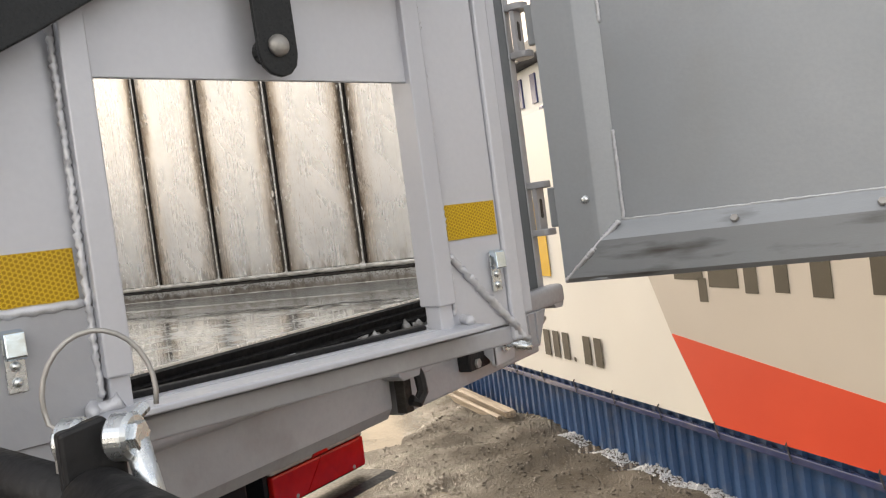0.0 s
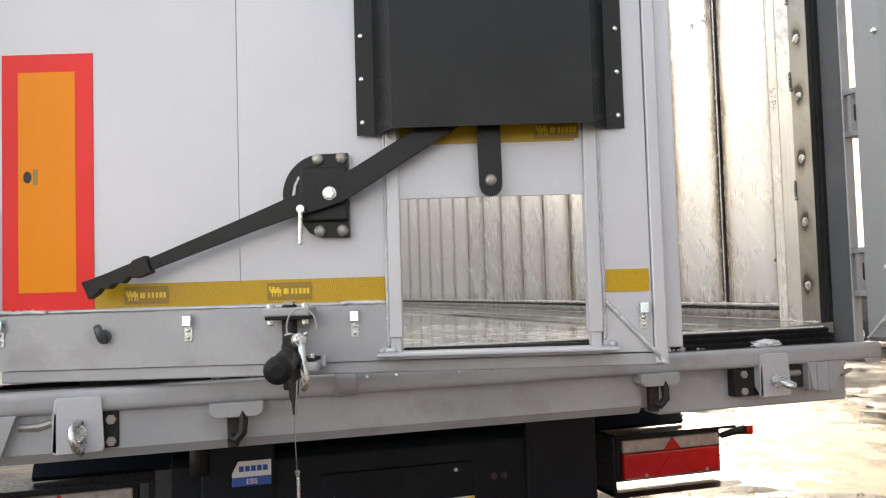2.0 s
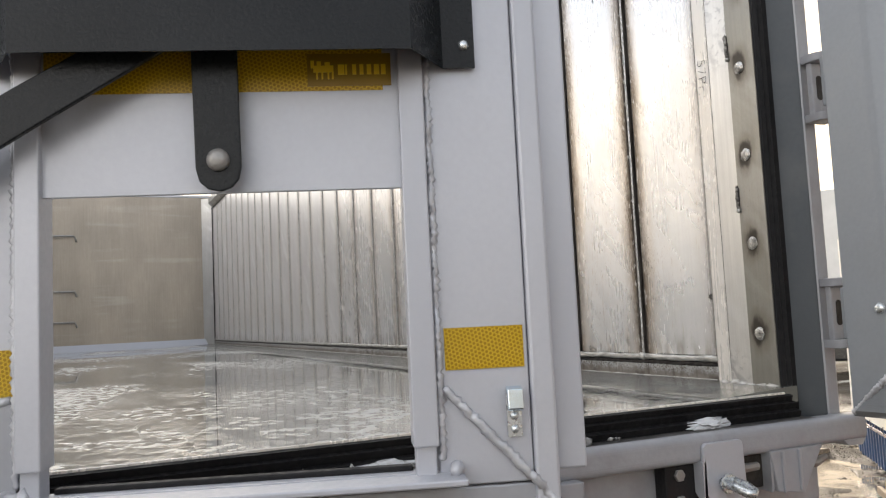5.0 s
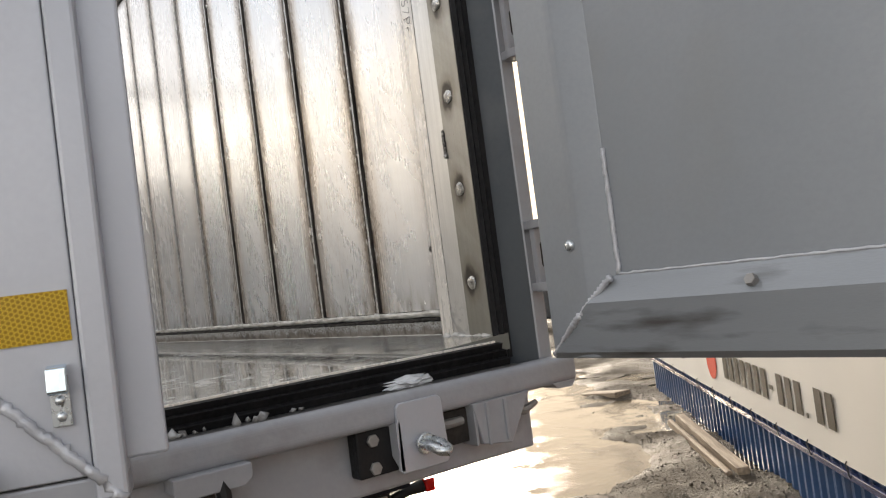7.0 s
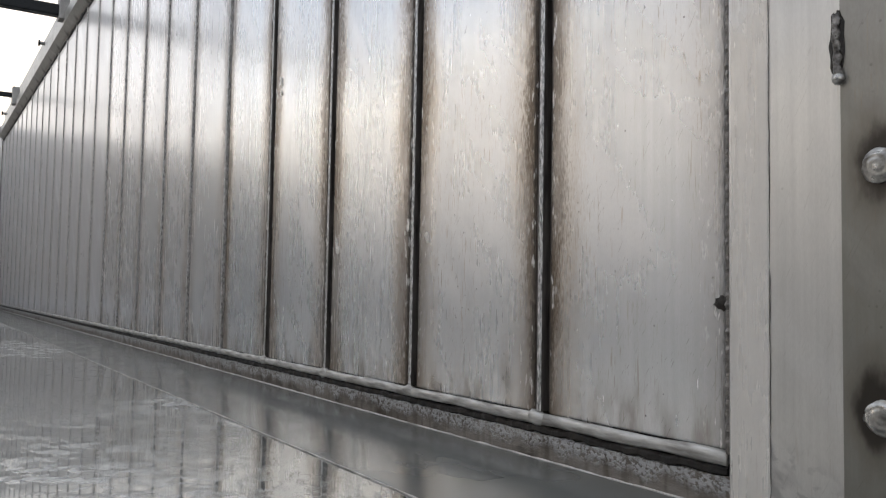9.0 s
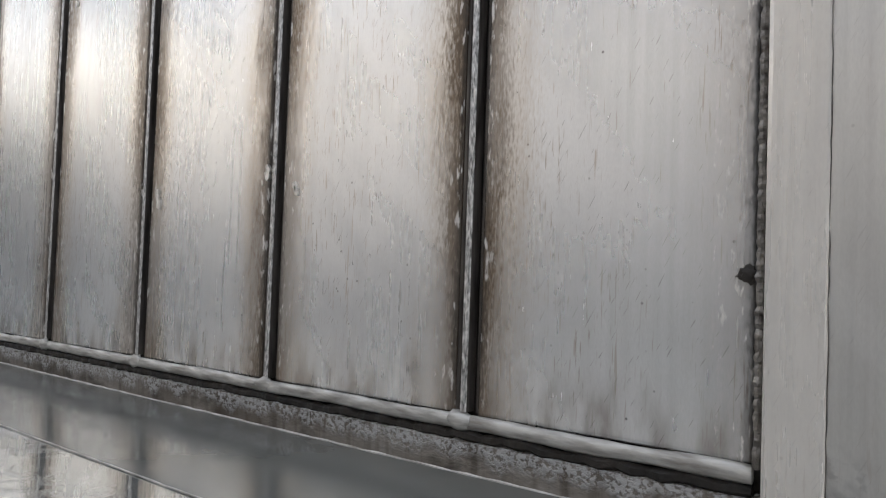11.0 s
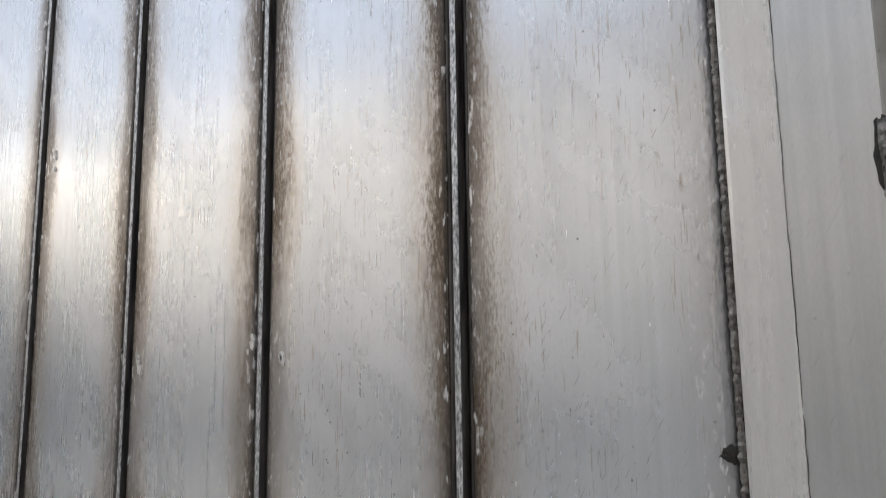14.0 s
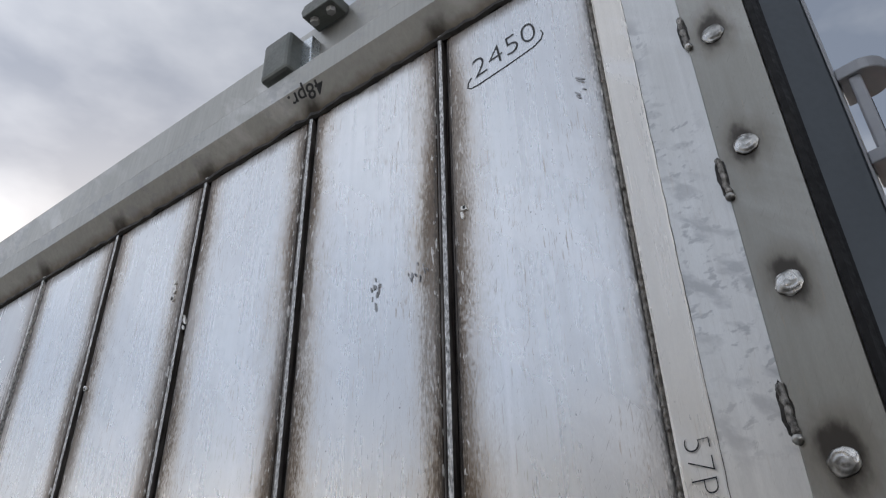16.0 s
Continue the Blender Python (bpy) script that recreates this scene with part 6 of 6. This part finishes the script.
for x, z, r in ((0.31, 0.905, 0.012), (0.345, 0.905, 0.012), (0.455, 0.918, 0.022)):
    part("hole", disc((x, 0.6215, z), (0, -1, 0), r, 0.002), GRIME_AND_SHADE, chassis)
strip = part("number_strip", box(-0.02, 0.235, 0.606, 0.610, 0.832, 0.852), WHITE_PRINT, chassis, "white strip with dark bars")
for k in range(9):
    part("strip_bar", box(0.05 + k * 0.019, 0.062 + k * 0.019, 0.6045, 0.6065, 0.837, 0.847), INK, strip)
part("strip_bar", box(0.21, 0.233, 0.6045, 0.6065, 0.834, 0.851), LOGO_YELLOW, strip)
lab = part("system_label", prism([(-0.528, 0.958), (-0.414, 0.958), (-0.414, 1.030), (-0.510, 1.030), (-0.528, 0.995)], "y", 0.594, 0.598), WHITE_PRINT, chassis, "white and blue system label")
part("label_foot", box(-0.528, -0.414, 0.592, 0.5945, 0.958, 0.984), BLUE_PRINT, lab)
for k in range(5):
    part("label_bar", box(-0.508 + k * 0.0175, -0.494 + k * 0.0175, 0.592, 0.5945, 1.000, 1.016), BLUE_PRINT, lab)
txt = bpy.data.curves.new("label_text", "FONT")
txt.body, txt.size, txt.extrude, txt.align_x = "EBS", 0.022, 0.0004, "CENTER"
txt.materials.append(WHITE_PRINT)
t_ob = new("label_text", txt)
t_ob.parent = lab
t_ob.matrix_local = pose(-0.471, 0.5912, 0.9635, 90, 0, 0)


def tail_lamp(sx):
    lamp = part("tail_lamp", box(sx * 1.005 - 0.215, sx * 1.005 + 0.215, 0.665, 0.72, 0.825, 0.985, 0.006), PLASTIC, chassis, "red and clear tail lamp")
    c = sx * 1.005
    part("red_lens", box(c - 0.198, c + 0.198, 0.645, 0.667, 0.836, 0.925, 0.006), RED_LENS, lamp, "red lens")
    part("clear_lens", box(c - 0.198, c + 0.198, 0.647, 0.667, 0.927, 0.972, 0.006), CLEAR_LENS, lamp, "clear lens")
    part("triangle", prism([(c - 0.035, 0.929), (c + 0.035, 0.929), (c, 0.973)], "y", 0.643, 0.6475), RED_LENS, lamp, "red triangle reflector")
    part("triangle", prism([(c - 0.07, 0.842), (c + 0.07, 0.842), (c, 0.922)], "y", 0.6425, 0.6455), RED_LENS, lamp, "red triangle reflector")
    for dx, z in ((-0.12, 0.958), (0.10, 0.958), (-0.11, 0.846), (0.14, 0.846)):
        part("screw", disc((c + dx, 0.6455, z), (0, -1, 0), 0.006, 0.002), STEEL, lamp)
    return lamp


for sx in (1, -1):
    tail_lamp(sx)
    a, b = (0.75, 1.245) if sx > 0 else (-1.245, -0.75)
    part("lamp_shelf", box(a, b, 0.60, 0.78, 0.992, 1.002, 0.002), CHASSIS, chassis, "dark shelf over the lamp")
    part("lamp_shelf", prism([(0.56, 0.800), (0.60, 0.788), (0.78, 0.788), (0.78, 0.80), (0.6, 0.808)], "x", a, b), CHASSIS, chassis, "dark ledge under the lamp")
    part("side_plate", box(a if sx > 0 else b - 0.012, a + 0.012 if sx > 0 else b, 0.62, 0.80, 0.79, 1.0), CHASSIS, chassis)
    horn = part("side_marker", sweep([(sx * 1.22, 0.66, 0.955), (sx * 1.27, 0.655, 0.968), (sx * 1.31, 0.65, 0.972)], [0.012, 0.014, 0.02], 10), PLASTIC, chassis, "rubber side marker arm", smooth=True)
    part("marker_lens", box(sx * 1.325 - 0.015, sx * 1.325 + 0.015, 0.628, 0.672, 0.955, 0.99, 0.004), RED_LENS, horn, "small red and white marker lens")
part("mudguard", prism([(0.68, 1.02), (0.75, 1.085), (1.4, 1.10), (1.4, 1.08), (0.76, 1.065), (0.70, 1.005)], "x", -1.08, -0.68), CHASSIS, chassis, "black mudguard")
part("mudguard", prism([(0.68, 1.02), (0.75, 1.085), (1.4, 1.10), (1.4, 1.08), (0.76, 1.065), (0.70, 1.005)], "x", 0.68, 1.08), CHASSIS, chassis, "black mudguard")
part("bollard", rod((-0.62, 0.60, 1.0), (-0.62, 0.60, 1.09), 0.028, 16, chamfer=0.006), PLASTIC, chassis, "black rubber stop", smooth=True)
axle_y = 2.6
for x in (-0.85, 0.85):
    w = part("wheel", rod((x - 0.19, axle_y, 0.5), (x + 0.19, axle_y, 0.5), 0.43, 36, chamfer=0.05), TYRE, chassis, "black truck tyre")
    part("rim", rod((x - 0.195, axle_y, 0.5), (x + 0.195, axle_y, 0.5), 0.27, 24, chamfer=0.03), ZINC, w, "silver rim")
part("body_floor_frame", box(-1.05, 1.05, 0.1, 8.3, 1.17, 1.34, 0.01), CHASSIS, chassis)


# ---- marker writing on the metal ----
def writing(name, body, size, m, label, weight=-0.022):
    c = bpy.data.curves.new(name, "FONT")
    c.body, c.size, c.extrude, c.align_x, c.align_y = body, size, 0.0002, "CENTER", "CENTER"
    c.offset = weight * size
    c.materials.append(INK)
    ob = new(name, c)
    ob.matrix_world = m
    return tagged(ob, label, "writing")


FACE_R = Matrix(((0, 0, -1, 0), (-1, 0, 0, 0), (0, 1, 0, 0), (0, 0, 0, 1)))


def on_wall(x, y, z, turn):
    return Matrix.Translation((x, y, z)) @ FACE_R @ pose(0, 0, 0, 0, 0, turn)


writing("handwriting", "57Pr.:", 0.040, on_wall(1.2088, 0.224, 2.096, -90), "black marker writing on the pale strip", -0.032)
writing("handwriting", "2450", 0.062, on_wall(WALL_R + 0.0015, 0.405, 2.826, 8), "black marker figures on the wall panel")
FACET = Matrix(((0, -0.614, -0.789, 1.2024), (-1, 0, 0, 0.836), (0, 0.789, -0.614, 2.986), (0, 0, 0, 1)))
writing("handwriting", "48pr.", 0.043, FACET @ pose(0, 0, 0, 0, 0, 180), "black marker writing on the top rail", 0.008)
solo("handwriting", sweep([(WALL_R + 0.0018, y, z) for y, z in ((0.468, 2.806), (0.474, 2.799), (0.476, 2.788), (0.470, 2.783), (0.455, 2.783), (0.40, 2.790), (0.352, 2.798), (0.338, 2.806), (0.334, 2.816), (0.337, 2.824))], 0.0011, 6), INK, "black marker underline below the figures", "writing")

# ---- pieces of the side walls, last ----
PANEL_W, Z0, Z1 = 0.1393, 1.449, TOP - 0.008


def panel_mesh(half, name, material):
    """A wall sheet: slightly bowed, with turned-in edges."""
    bm = bmesh.new()
    ys = [-half, -half + 0.002, -half + 0.004, -half * 0.5, half * 0.5, half - 0.004, half - 0.002, half]
    zs = [Z0, Z0 + 0.002, Z0 + 0.005, Z0 + 0.4, Z0 + 0.8, Z1 - 0.005, Z1 - 0.002, Z1]
    g = []
    for z in zs:
        row = []
        for y in ys:
            bow = 0.00012 * noise.noise(Vector((y * 9, z * 3, half)))
            edge = 0.002 if (y in (ys[0], ys[-1]) or z in (zs[0], zs[-1])) else 0.0
            row.append(bm.verts.new((0.002 + edge - bow, y, z)))
        g.append(row)
    for a, b in zip(g, g[1:]):
        for i in range(len(ys) - 1):
            bm.faces.new((a[i], b[i], b[i + 1], a[i + 1]))
    rim = [g[0][i] for i in range(8)] + [g[j][7] for j in range(1, 8)] + [g[7][i] for i in range(6, -1, -1)] + [g[j][0] for j in range(6, 0, -1)]
    back = [bm.verts.new((0.011, v.co.y, v.co.z)) for v in rim]
    for i in range(len(rim)):
        j = (i + 1) % len(rim)
        bm.faces.new((rim[i], rim[j], back[j], back[i]))
    bmesh.ops.recalc_face_normals(bm, faces=bm.faces[:])
    me = mesh_of(bm, name)
    me.materials.append(material)
    me.shade_smooth()
    return me


panel_me = panel_mesh(PANEL_W, "panel", ALU_PANEL)
panel_end_me = panel_mesh(0.1281, "panel", ALU_PANEL_END)
rib_me = mesh_of(prism([(0.011, -0.0040), (-0.0010, -0.0038), (-0.002, -0.0030), (-0.002, 0.0030), (-0.0010, 0.0038), (0.011, 0.0040)], "z", 1.452, TOP + 0.006), "rib")
rib_me.materials.append(ALU_RIB)
rib_me.materials.append(SOOT_AND_SHADE)
# Rib sides coloured dark to imitate shade in the gap; fronts stay bare.
for face in rib_me.polygons:
    face.material_index = 0 if face.normal.x < -0.3 else 1
bm = bmesh.new()
for side in (-1, 1):
    prism([(0.013, side * 0.0088), (0.0070, side * 0.0092), (0.0050, side * 0.0110), (0.0045, side * 0.0136), (0.013, side * 0.0138)], "z", 1.452, TOP + 0.004, 0.0, bm)
flange_me = mesh_of(bm, "flange")
flange_me.materials.append(SOOT_AND_SHADE)
# Farther flange also covers the gap, so distant seams look lighter.
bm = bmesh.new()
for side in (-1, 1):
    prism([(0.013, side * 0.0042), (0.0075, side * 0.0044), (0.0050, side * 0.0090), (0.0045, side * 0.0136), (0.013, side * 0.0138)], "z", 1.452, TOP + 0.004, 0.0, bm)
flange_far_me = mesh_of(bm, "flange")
flange_far_me.materials.append(FLANGE_FAR_LIGHT)
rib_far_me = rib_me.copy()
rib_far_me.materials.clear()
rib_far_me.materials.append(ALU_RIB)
rib_far_me.materials.append(FLANGE_FAR_LIGHT)
panel_bounce_me = panel_me.copy()
panel_bounce_me.materials.clear()
panel_bounce_me.materials.append(ALU_BOUNCE)
# Farther panel copies with the light deeper inside worked into their colour.
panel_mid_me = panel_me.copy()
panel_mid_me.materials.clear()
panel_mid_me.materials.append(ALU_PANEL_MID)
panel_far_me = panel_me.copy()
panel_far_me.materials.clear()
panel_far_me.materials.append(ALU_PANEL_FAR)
for wall, xw, sx in ((wall_r, WALL_R, 1), (wall_l, WALL_L, -1)):
    turn = 0 if sx > 0 else 180
    ob = part("panel", panel_end_me, ALU_PANEL_END, wall)
    ob.matrix_local = pose(xw, 0.3846, 0, 0, 0, turn)
    for k in range(26):
        y = RIB0 + RIB * k
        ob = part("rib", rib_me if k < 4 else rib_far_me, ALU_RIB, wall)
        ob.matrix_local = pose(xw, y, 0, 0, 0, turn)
        ob = part("flange", flange_me if k < 4 else flange_far_me, SOOT_AND_SHADE, wall)
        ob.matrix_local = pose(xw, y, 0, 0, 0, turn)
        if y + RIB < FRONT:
            ob = part("panel", panel_bounce_me if sx < 0 else panel_me if k < 4 else panel_mid_me if k < 9 else panel_far_me, ALU_PANEL, wall)
            ob.matrix_local = pose(xw, y + RIB / 2, 0, 0, 0, turn)
